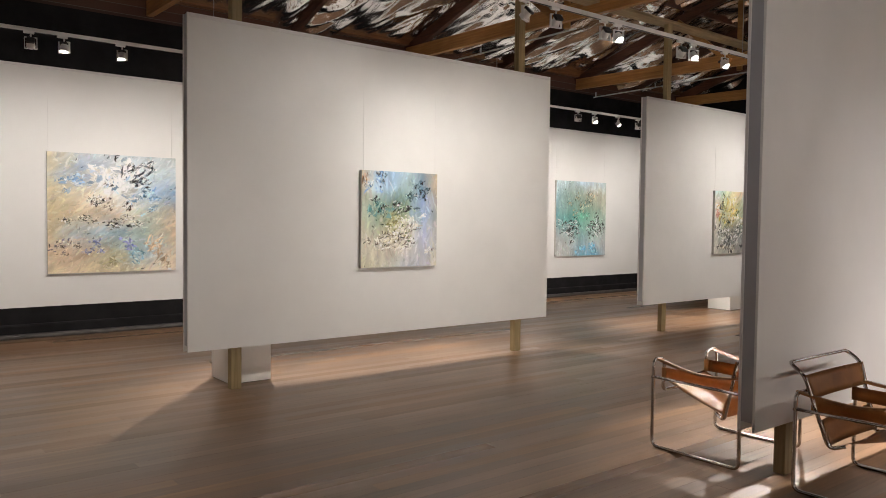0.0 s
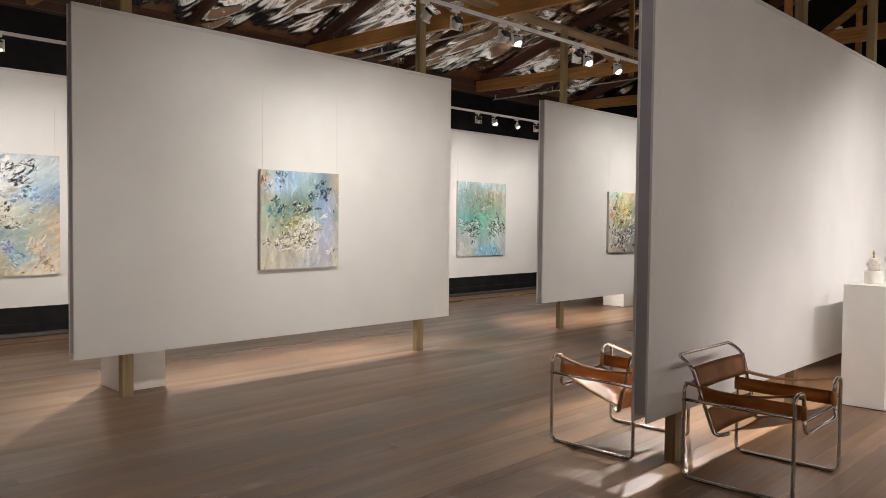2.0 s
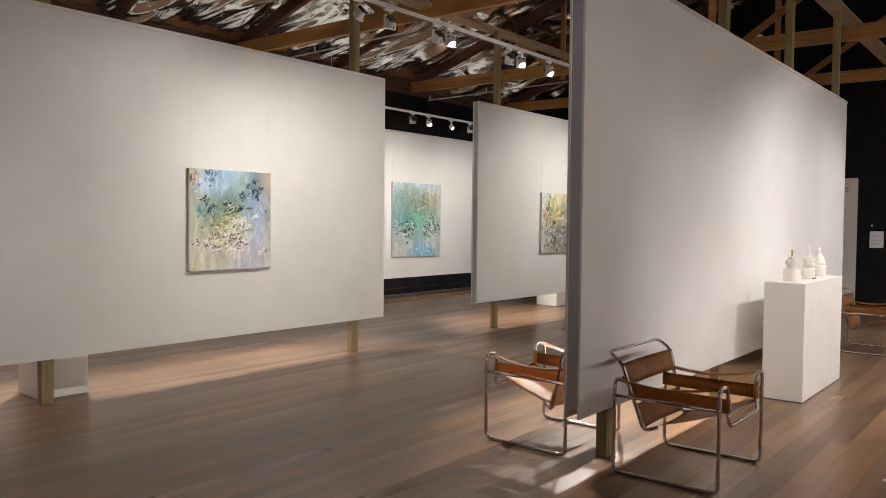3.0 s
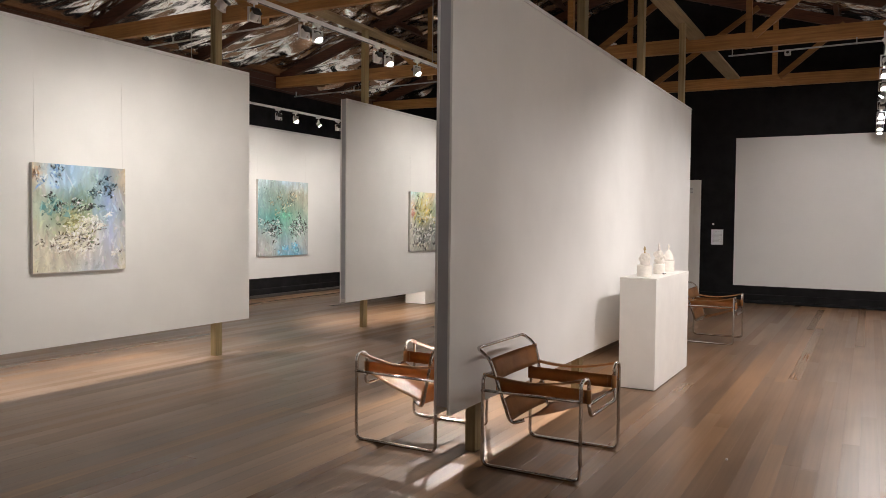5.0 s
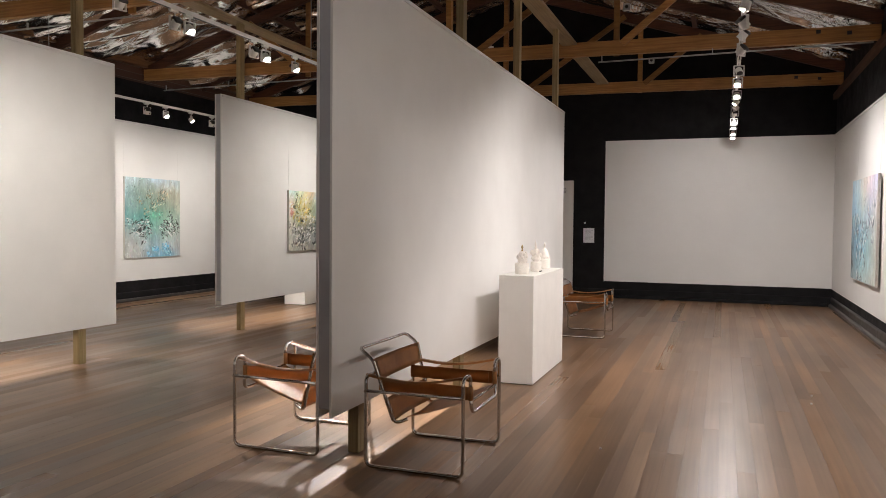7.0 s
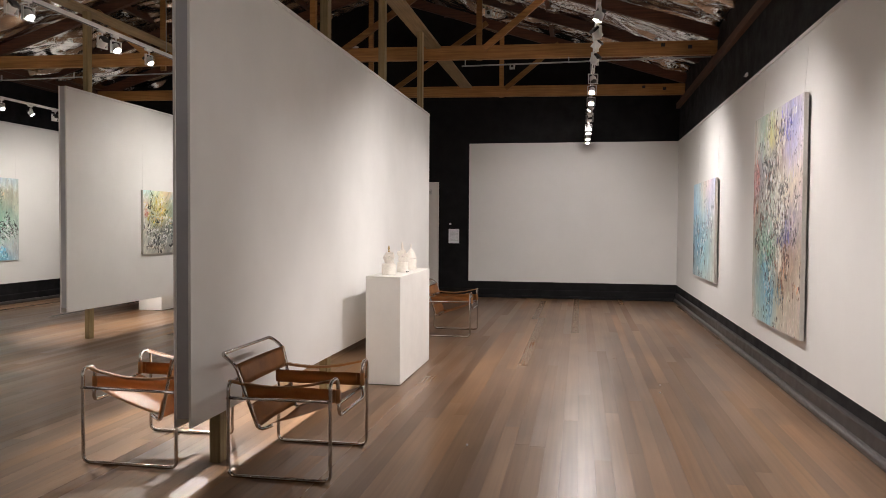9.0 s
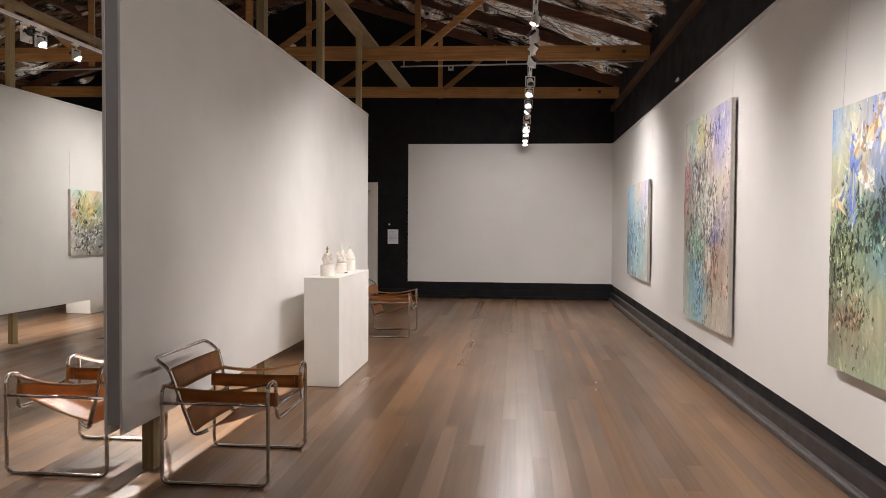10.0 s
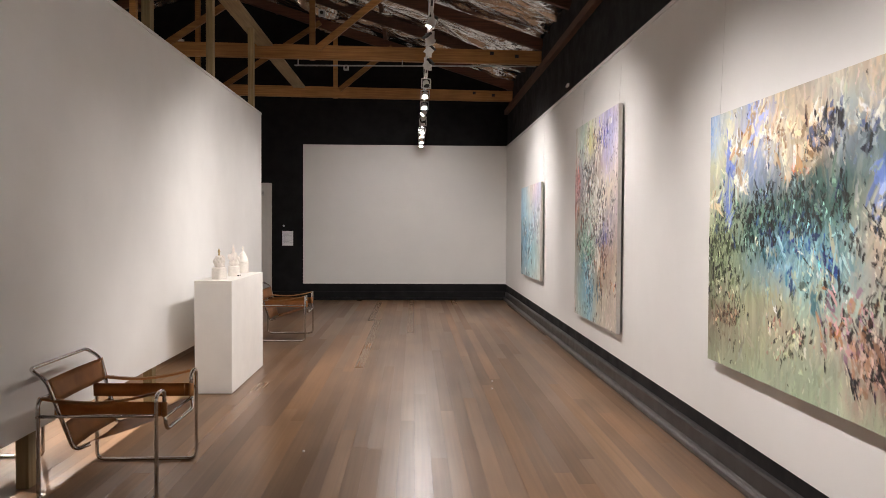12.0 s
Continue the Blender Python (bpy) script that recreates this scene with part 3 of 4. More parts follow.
# ---- ceramic jars on the plinth ----
def jar(x, y, kind):
    c = thing("ceramic_jar", pose(x, y, 1.0), ("white ceramic jar with a modelled flower lid and brass finial", "white ceramic jar with a tall pointed leaf lid", "white ceramic jar with a domed lid")[kind], "ceramic jar", "ceramic jars")
    r = (0.066, 0.054, 0.062)[kind]
    h = (0.105, 0.10, 0.11)[kind]
    part("base", lathe([(r * 0.97, 0), (r, 0.006), (r, h - 0.012), (r * 0.93, h), (r * 0.55, h + 0.001)]), CERAMIC, c)
    q = random.Random(kind + 3)
    bm = bmesh.new()
    if kind == 0:
        lumps = [(0.026 + 0.016 * q.random(), q.uniform(0, 6.28), h + 0.016 + 0.085 * q.random(), q.uniform(0.009, 0.018)) for _ in range(46)]
        core = [(0.05, h + 0.025, 0.044), (0.04, h + 0.075, 0.036)]
    elif kind == 1:
        lumps = [(0.025 + 0.015 * q.random(), q.uniform(0, 6.28), h + 0.01 + 0.09 * q.random(), q.uniform(0.014, 0.024)) for _ in range(18)]
        core = [(0.04, h + 0.03, 0.045), (0.03, h + 0.10, 0.034)]
    else:
        bm.free()
        bm = lathe([(0.054, h), (0.058, h + 0.008), (0.053, h + 0.022), (0.050, h + 0.040), (0.044, h + 0.058), (0.034, h + 0.076), (0.023, h + 0.094), (0.012, h + 0.108), (0.008, h + 0.113)])
        lumps, core = [(0.050, k * 0.7, h + 0.016, 0.010) for k in range(9)], []
    for _, z, s in core:
        bmesh.ops.create_icosphere(bm, subdivisions=2, radius=s, matrix=Matrix.Translation((0, 0, z)))
    for d, a, z, s in lumps:
        bmesh.ops.create_icosphere(bm, subdivisions=2, radius=s, matrix=Matrix.Translation((d * math.cos(a), d * math.sin(a), z)) @ Matrix.Diagonal((1, 0.7, 1.2, 1)))
    for f in bm.faces:
        f.smooth = True
    lid = part("lid", bm, CERAMIC, c)
    if kind == 1:
        leaf = lathe([(0.012, h + 0.10), (0.026, h + 0.125), (0.024, h + 0.15), (0.014, h + 0.185), (0.003, h + 0.21)], 14)
        for v in leaf.verts:
            k = max(0.0, v.co.z - h - 0.12)
            v.co.x *= 0.5
            v.co.y -= 0.35 * k
        part("leaf", leaf, CERAMIC, lid)
        for y_foot in (-0.026, 0.026):
            part("foot", box(0.040, y_foot - 0.010, 0.0, 0.056, y_foot + 0.010, 0.012, 0.003), DARK, c, "dark glazed foot")
    else:
        z = h + (0.12 if kind == 0 else 0.115)
        part("finial", lathe([(0.009, z - 0.01), (0.006, z + 0.012), (0.012, z + 0.024), (0.010, z + 0.034), (0.003, z + 0.052)], 14), GOLD if kind == 0 else CERAMIC, lid)


jar(-1.565, 9.02, 0), jar(-1.530, 9.44, 1), jar(-1.555, 9.93, 2)

# ---- notice and hook on the black wall, a crumb on the floor ----
notice = thing("wall_notice", pose(-2.352, Y_FAR, 1.2485), "white paper notice on the black wall", "notice")
part("sheet", box(-0.110, -0.012, -0.1485, 0.110, -0.002, 0.1485, 0.001), PAPER, notice)
for k in range(9):
    part("print_bar", box(-0.085, -0.0135, 0.100 - k * 0.024, 0.085 - 0.05 * ((k * 7) % 3 == 1), -0.0118, 0.105 - k * 0.024), BAR, notice)
hook = thing("wall_switch", pose(-2.43, Y_FAR, 1.50), "small pale round switch on the black wall", "switch")
part("button", tube(((0, 0, 0), (0, -0.03, 0)), 0.02), PAPER, hook)
SCRAP = mesh("paper_scrap", lathe([(0.006, 0.0), (0.010, 0.004), (0.006, 0.011), (0.002, 0.013)], 7), PAPER)
for x, y, turn in ((-0.512, 7.03, 0), (0.964, 9.276, 50), (0.929, 8.945, 110)):
    scrap = tagged(new("paper_scrap", SCRAP), "tiny white paper scrap on the floor boards", "scrap", "paper scraps")
    scrap.matrix_basis = pose(x, y, 0, 0, 0, turn)



# ---- lighting tracks and spotlights ----
def track(x, y0, y1, drops):
    t = thing("lighting_track", pose(x, 0, 0), "white suspended lighting track under the roof timbers", "lighting track", "lighting tracks")
    part("rail", box(-0.018, y0, TRACK_Z - 0.017, 0.018, y1, TRACK_Z + 0.017, 0.003), METAL_WHITE, t)
    part("slot", box(-0.008, y0 + 0.02, TRACK_Z - 0.019, 0.008, y1 - 0.02, TRACK_Z - 0.016), DARK, t)
    for y in drops:
        part("drop_wire", tube(((0, y, TRACK_Z + 0.015), (0, y, TIE_HIGH + 0.01)), 0.003, sides=6), METAL_GREY, t)


def spotlight(x, y, aim, watts=0.0, size=44, colour=LAMP_COLOUR):
    """A track spotlight: adapter, stem, square yoke and a short can that looks at aim."""
    lit = watts > 0
    z = TRACK_Z - 0.129
    lamp = thing("track_spotlight", pose(x, y, z) @ Matrix.Scale(0.82, 4), "white track spotlight, lit" if lit else "white track spotlight, unlit", "spotlight", "track spotlights")
    part("adapter", box(-0.017, -0.075, 0.112, 0.017, 0.035, 0.138, 0.004), METAL_WHITE, lamp)
    part("stem", tube(((0, 0, 0.07), (0, 0, 0.113)), 0.009), METAL_WHITE, lamp)
    d = Vector(aim) - Vector((x, y, z))
    turn = d.to_track_quat("-Z", "Y").to_matrix().to_4x4()
    flat = Matrix.Rotation(math.atan2(d.y, d.x) + math.pi / 2, 4, "Z")
    yoke = bmesh.new()
    for x0, x1, z0, z1 in ((-0.066, -0.058, -0.058, 0.075), (0.058, 0.066, -0.058, 0.075), (-0.0575, 0.0575, 0.067, 0.075), (-0.0575, 0.0575, -0.058, -0.050)):
        cuboid(yoke, x0, -0.014, z0, x1, 0.014, z1, 0.0015)
    part("yoke", yoke, METAL_WHITE, lamp, m=flat)
    can = part("can", lathe([(0.020, 0.058), (0.034, 0.056), (0.042, 0.03), (0.0455, -0.03), (0.0455, -0.044), (0.041, -0.044), (0.038, -0.028), (0.02, -0.02)], 24), METAL_WHITE, lamp, m=turn)
    part("heat_sink", box(-0.041, -0.041, 0.040, 0.041, 0.041, 0.066, 0.005), DARK, can, "black rear grille")
    part("lens", lathe([(0.001, -0.038), (0.040, -0.038), (0.040, -0.034), (0.001, -0.034)], 20), BULB if lit else DARK, can)
    if watts:
        data = bpy.data.lights.new("spot", "SPOT")
        data.energy, data.color, data.spot_size, data.spot_blend, data.shadow_soft_size = watts, colour, radians(size), 1.0, 0.03
        beam_ob = new("beam", data)
        beam_ob.parent = lamp
        beam_ob.matrix_basis = turn @ Matrix.Translation((0, 0, -0.075))


XA, XB, XC = -7.72, -3.99, 0.335
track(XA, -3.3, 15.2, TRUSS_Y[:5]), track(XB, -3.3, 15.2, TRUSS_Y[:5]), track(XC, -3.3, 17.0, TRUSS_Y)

WL, P1F, P1B, P3F, P3B, WR = X_LEFT, -5.90, -6.01, -1.928, -2.034, X_RIGHT
# over the left aisle: floods on to the outer wall, narrow beams on to the backs of the screens
# the two below y = 2 are unseen, added to carry the row on
for y, aim, watts, size in (
        (-1.0, (WL, -0.6, 1.5), 80, 105), (1.2, (WL, 1.6, 1.5), 100, 105),
        (3.34, (WL, 3.9, 1.3), 118, 105), (5.20, (WL, 5.3, 1.3), 118, 105), (3.62, (-7.2, 3.2, 0.0), 78, 90), (4.14, (-7.2, 3.6, 0.0), 60, 90), (5.50, (P1B, 5.1, 0.5), 760, 56),
        (6.80, (P1B, 6.9, 0.5), 760, 56), (7.90, (P1B, 8.0, 0.5), 500, 56), (7.20, (WL, 7.6, 1.4), 110, 105), (9.40, (WL, 9.6, 1.4), 110, 105), (10.78, (WL, 11.9, 1.3), 120, 105),
        (11.17, (P1B, 11.4, 0.5), 900, 56), (11.74, (P1B, 12.9, 0.5), 900, 56), (12.25, (WL, 13.3, 1.4), 150, 100), (14.60, (WL, 15.0, 1.4), 130, 105)):
    spotlight(XA, y * 1.017 + 0.01, aim, watts, size)
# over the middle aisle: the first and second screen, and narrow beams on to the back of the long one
# unseen and added: floor fill up to y = 3.6, and 10.4 under the long screen
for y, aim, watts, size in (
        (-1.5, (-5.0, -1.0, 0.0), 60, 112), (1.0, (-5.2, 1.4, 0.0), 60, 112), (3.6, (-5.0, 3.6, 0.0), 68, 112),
        (6.16, (P1F, 5.4, 1.2), 62, 112), (6.50, (P1F, 6.9, 1.3), 84, 94), (7.10, (P1F, 7.4, 1.3), 48, 110), (7.28, (P3B, 6.9, 0.25), 480, 58),
        (8.20, (P1F, 8.6, 1.2), 26, 112), (8.40, (P3B, 7.7, 0.3), 800, 54), (8.94, (P3B, 8.8, 0.3), 800, 60), (10.4, (-1.7, 6.3, 0.0), 720, 46),
        (11.9, (P1F, 11.8, 1.3), 115, 116), (12.9, (P1F, 13.0, 1.2), 85, 108), (14.4, (P3B, 14.6, 0.3), 120, 100)):
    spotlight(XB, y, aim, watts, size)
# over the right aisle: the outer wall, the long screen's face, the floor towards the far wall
# those up to y = 6.3 are unseen, added to fill wall and screen
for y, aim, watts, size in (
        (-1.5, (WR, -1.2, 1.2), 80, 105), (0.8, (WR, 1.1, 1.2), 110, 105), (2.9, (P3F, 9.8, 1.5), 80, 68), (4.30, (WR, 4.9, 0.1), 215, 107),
        (5.40, (P3F, 8.9, 0.1), 140, 58), (6.30, (WR, 6.4, 0.1), 210, 107), (8.00, (-0.8, 7.8, 0.0), 165, 74), (8.53, (WR, 9.6, 0.8), 180, 118),
        (8.94, (P3F, 9.6, 0.4), 148, 96), (9.52, (P3F, 11.0, 0.9), 112, 108), (10.52, (0.8, 9.0, 1.2), 0, 100), (11.22, (-0.1, 8.7, 0.0), 130, 102),
        (12.06, (0.5, 9.3, 0.0), 120, 102), (12.62, (-1.6, 12.0, 0.6), 170, 100), (13.06, (WR, 13.7, 1.1), 235, 128), (13.60, (-0.1, 17.4, 1.2), 215, 86), (14.64, (0.4, 12.6, 0.0), 70, 100),
        (15.20, (0.3, 13.4, 0.0), 40, 100), (16.10, (0.4, 14.4, 0.0), 40, 105), (16.70, (0.4, 15.2, 0.0), 40, 105)):
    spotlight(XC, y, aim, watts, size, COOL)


# ---- paintings ----
def linear(hexes):
    c = np.array([[int(h[i:i + 2], 16) / 255 for i in (0, 2, 4)] for h in hexes])
    return np.where(c < 0.04045, c / 12.92, ((c + 0.055) / 1.055) ** 2.4)


def paint_canvas(w, h, rows, accents, angle, seed, density=1.0, flecks=150, res=185):
    """Colour and relief of an abstract oil painting: broad washes from the colour plan, then thousands of ragged strokes over them."""
    g = np.random.default_rng(seed)
    plan = np.array([linear(r.split()) for r in rows])
    plan = np.clip((plan * 0.74 + plan.mean(-1, keepdims=True) * 0.26) * 1.12 + 0.015, 0, 0.88)
    nx, ny = int(w * res), int(h * res)
    u, v = np.meshgrid(np.linspace(0, 1, nx), np.linspace(0, 1, ny))
    lattice = g.normal(0, 1, (96, 96))

    def cloud(x, y):
        """Smooth random field on a wrapped lattice."""
        i, j = np.floor(x).astype(int), np.floor(y).astype(int)
        a, b = x - i, y - j
        a, b = a * a * (3 - 2 * a), b * b * (3 - 2 * b)
        i0, i1, j0, j1 = i % 96, (i + 1) % 96, j % 96, (j + 1) % 96
        return (lattice[j0, i0] * (1 - a) + lattice[j0, i1] * a) * (1 - b) + (lattice[j1, i0] * (1 - a) + lattice[j1, i1] * a) * b

    def wash(u, v):
        x, y = np.clip(u, 0, 1) * (plan.shape[1] - 1), np.clip(v, 0, 1) * (plan.shape[0] - 1)
        i, j = np.minimum(x.astype(int), plan.shape[1] - 2), np.minimum(y.astype(int), plan.shape[0] - 2)
        a, b = (x - i)[..., None], (y - j)[..., None]
        return (plan[j, i] * (1 - a) + plan[j, i + 1] * a) * (1 - b) + (plan[j + 1, i] * (1 - a) + plan[j + 1, i + 1] * a) * b

    # brushed ground: the plan's colours dragged along the stroke's direction
    ca, sa = math.cos(angle), math.sin(angle)
    along, across = u * w * ca - v * h * sa, u * w * sa + v * h * ca
    n1, n2 = cloud(along * 5, across * 16 + 40), cloud(along * 9 + 20, across * 42)
    n3 = cloud(u * w * 7 + 11, v * h * 7 + 5)
    drag = 0.035 * n1 + 0.020 * n3
    img = wash(u + drag * ca + 0.02 * n3, v - drag * sa + 0.03 * n1)
    img = img * np.exp(0.07 * n1 + 0.06 * n2 + 0.07 * n3)[..., None]
    relief = 0.0003 * n2 - 0.0003 * n2.min()

    def stroke(cu, cv, length, width, turn, colour, alpha, thick, hard=2.2):
        L, B = max(1.2, length * res), max(0.7, width * res)
        r = int(max(L, B)) + 2
        cx, cy = int(cu * nx), int(cv * ny)
        x0, x1, y0, y1 = max(0, cx - r), min(nx, cx + r), max(0, cy - r), min(ny, cy + r)
        if x1 <= x0 or y1 <= y0:
            return
        X, Y = np.meshgrid(np.arange(x0, x1) - cx, np.arange(y0, y1) - cy)
        c, s = math.cos(turn), math.sin(turn)
        p, q = (X * c - Y * s) / L, (X * s + Y * c) / B
        q = q + 0.45 * p * p * g.normal()
        rag = cloud(p * 2.5 + g.uniform(0, 90), q * 1.6 + g.uniform(0, 90))
        m = np.clip((1 - p * p - q * q + 0.55 * rag) * hard, 0, 1) * (np.abs(p) < 1.25) * (np.abs(q) < 1.6) * alpha
        img[y0:y1, x0:x1] = img[y0:y1, x0:x1] * (1 - m[..., None]) + colour * m[..., None]
        relief[y0:y1, x0:x1] = relief[y0:y1, x0:x1] * (1 - m * 0.6) + m * thick

    def many(count, lengths, widths, alpha, jitter, thick, spread):
        for _ in range(int(count * w * h * density)):
            cu, cv = g.random(), g.random()
            c = wash(np.array([cu + g.normal(0, 0.07)]), np.array([cv + g.normal(0, 0.06)]))[0]
            c = np.clip(c * math.exp(g.normal(0.02, jitter)) * np.exp(g.normal(0, jitter * 0.22, 3)), 0.01, 0.9)
            stroke(cu, cv, g.uniform(*lengths), g.uniform(*widths), angle + g.normal(0, spread), c, alpha * g.uniform(0.4, 1), thick)

    many(70, (0.08, 0.22), (0.012, 0.035), 0.40, 0.14, 0.0004, 0.2)
    many(420, (0.020, 0.07), (0.007, 0.018), 0.5, 0.26, 0.0006, 0.5)
    for cu, cv, ru, rv, hexes, count, length, width, turn in accents:
        cols = linear(hexes.split())
        cols = cols * 0.84 + cols.mean(-1, keepdims=True) * 0.16
        knots = [(g.normal(0, 0.52), g.normal(0, 0.52), g.normal(0, 0.3)) for _ in range(max(6, count // 6))]
        for _ in range(int(count * 2.0)):
            a, b, lean = knots[g.integers(len(knots))]
            pu, pv = cu + ru * a + g.normal(0, 0.22) * min(ru, 0.13), cv + rv * b + g.normal(0, 0.22) * min(rv, 0.13)
            size, way = g.lognormal(-0.45, 0.5), turn + lean + g.normal(0, 0.35)
            c = cols[g.integers(len(cols))] * math.exp(g.normal(0, 0.3))
            stroke(pu, pv, length * size, width * g.lognormal(-0.05, 0.45), way, np.clip(c, 0.006, 0.9), g.uniform(0.6, 1.0), 0.0024, g.uniform(1.2, 3.5))
            # a paler stroke is laid beside it
            if g.random() < 0.5:
                c = wash(np.array([pu]), np.array([pv]))[0] * math.exp(g.normal(0.28, 0.2))
                stroke(pu + g.normal(0, 0.013), pv + g.normal(0, 0.013), length * size * 0.8, width * g.lognormal(-0.2, 0.4), way + g.normal(0, 0.3), np.clip(c, 0.006, 0.9), g.uniform(0.5, 0.95), 0.0022, g.uniform(1.2, 3.0))
    many(520, (0.007, 0.024), (0.0025, 0.007), 0.55, 0.26, 0.0014, 0.7)
    # loose dabs of dark and light paint, in drifts
    for _ in range(int(flecks * w * h)):
        cu, cv = g.random(), g.random()
        if cloud(np.array([cu * 5.0]), np.array([cv * 6.0]))[0] + g.normal(0, 0.3) < 0.5:
            continue
        tone = (0.015 + 0.04 * g.random()) if g.random() < 0.66 else (0.5 + 0.3 * g.random())
        c = wash(np.array([cu]), np.array([cv]))[0]
        stroke(cu, cv, g.uniform(0.008, 0.026), g.uniform(0.003, 0.008), angle + g.normal(0, 0.45), np.clip(c / c.mean() * tone, 0.005, 0.92), g.uniform(0.6, 1.0), 0.0024, 3.0)
    mean = img.mean((0, 1))
    return np.clip(mean + (img - mean) * 1.2, 0.006, 0.9), relief


def painting(m, w, h, rows, accents, angle, seed, label, wires=None, density=1.0, thick=0.036, flecks=60):
    """A stretched canvas; local x runs along its width, z up, and it looks along -y."""
    p = thing("painting", m, label, "painting", "paintings on the walls and screens")
    img, relief = paint_canvas(w, h, rows, accents, angle, seed, density, flecks)
    ny, nx = relief.shape
    X, Z = np.meshgrid(np.linspace(0, w, nx), np.linspace(h, 0, ny))
    co = np.stack([X, -0.0015 - relief, Z], -1).reshape(-1, 3)
    k = np.arange(ny * nx).reshape(ny, nx)
    faces = np.stack([k[:-1, :-1], k[1:, :-1], k[1:, 1:], k[:-1, 1:]], -1).reshape(-1, 4)
    me = bpy.data.meshes.new("painted_face")
    me.from_pydata(co.tolist(), [], faces.tolist())
    layer = me.color_attributes.new("pigment", "FLOAT_COLOR", "POINT")
    layer.data.foreach_set("color", np.concatenate([img.reshape(-1, 3), np.ones((ny * nx, 1))], 1).astype(np.float32).ravel())
    me.materials.append(PAINT)
    me.polygons.foreach_set("use_smooth", np.ones(len(faces), bool))
    face = new("painted_face", me)
    face.parent = p
    part("stretcher", box(-0.0005, 0, -0.0005, w + 0.0005, thick, h + 0.0005, 0.002), CANVAS, p, "pale canvas-wrapped edge")
    for x in wires or ():
        part("hanging_cord", tube(((x[0], thick - 0.004, h - 0.03), (x[0], thick + x[2], x[1])), 0.001, sides=6), WIRE, p, "thin steel hanging wire")
    return p


def on_left(x_face, y0, z0):
    """Hung on a surface that looks along +x; the painting's width runs along +y."""
    return pose(x_face, y0, z0, 0, 0, 90)


def on_right(x_face, y0, z0):
    """Hung on a surface that looks along -x; the painting's width runs along -y."""
    return pose(x_face, y0, z0, 0, 0, -90)


V = math.pi / 2
DARKS, LIGHTS = "1c2226 2a2e2c 38403c", "e8e4d8 f0ece0 d8dcd8 f4f2ea"
painting(on_left(-9.858, 3.94, 0.765), 1.54, 1.48, (
    "d6c9a2 b9c3c8 c9d3d6 aeb9bd c2cbc6", "c8c2a8 8fabc8 e2e0d8 c5d6de b4c4cc", "cdbf95 d6c9ac ede6da a9bfd0 6f9cc4", "bfae84 c4ae88 d9c7ad b7bfae c8b498",
    "c7b48e a9bcc0 93b4c2 a8b9a8 c8b090", "d4b995 c3a888 b5b48e 9dbccb d0c0a4", "d9c8a4 d5c29c cfc09a d8c8a8 dccab0"), (
    (0.50, 0.20, 0.22, 0.14, LIGHTS + " 9fb8cc", 60, 0.07, 0.018, 0.6), (0.60, 0.13, 0.34, 0.13, "1c2428 3a444c 6a7078 f4f2ea", 46, 0.055, 0.011, 0.55),
    (0.40, 0.38, 0.16, 0.08, "33302a e8e0d0 5a5044", 40, 0.03, 0.008, 0.8), (0.76, 0.36, 0.18, 0.08, "6f98c0 8fb4d0 a8c4d4 4a6880", 44, 0.045, 0.014, 0.3),
    (0.20, 0.24, 0.10, 0.07, "8fb0cc 7a9cc0 a8c0d0", 18, 0.05, 0.016, 0.4), (0.45, 0.58, 0.30, 0.05, "14161a 3a3a34 e8e0cc 8a8878", 90, 0.022, 0.008, 0.2),
    (0.36, 0.79, 0.10, 0.05, "8890c0 a0a8cc 5c6488", 20, 0.035, 0.012, 0.3), (0.60, 0.75, 0.06, 0.05, "8890c8 a8acd4", 16, 0.035, 0.013, -0.4),
    (0.67, 0.84, 0.06, 0.08, "88b0c0 a0c4cc", 16, 0.05, 0.016, -0.8), (0.47, 0.90, 0.10, 0.03, "a8a078 b4ac88", 6, 0.06, 0.02, 0.1),
    (0.88, 0.75, 0.12, 0.14, "c8b090 d0b898 c0a888", 24, 0.05, 0.016, 0.8), (0.12, 0.79, 0.12, 0.06, "6a6478 2e2c30 c8bca8", 26, 0.03, 0.008, 1.0)),
    0.6, 11, "large square abstract oil painting in beige, pale blue and white", ((0.02, 2.44, 0.003), (1.50, 2.44, 0.003)))
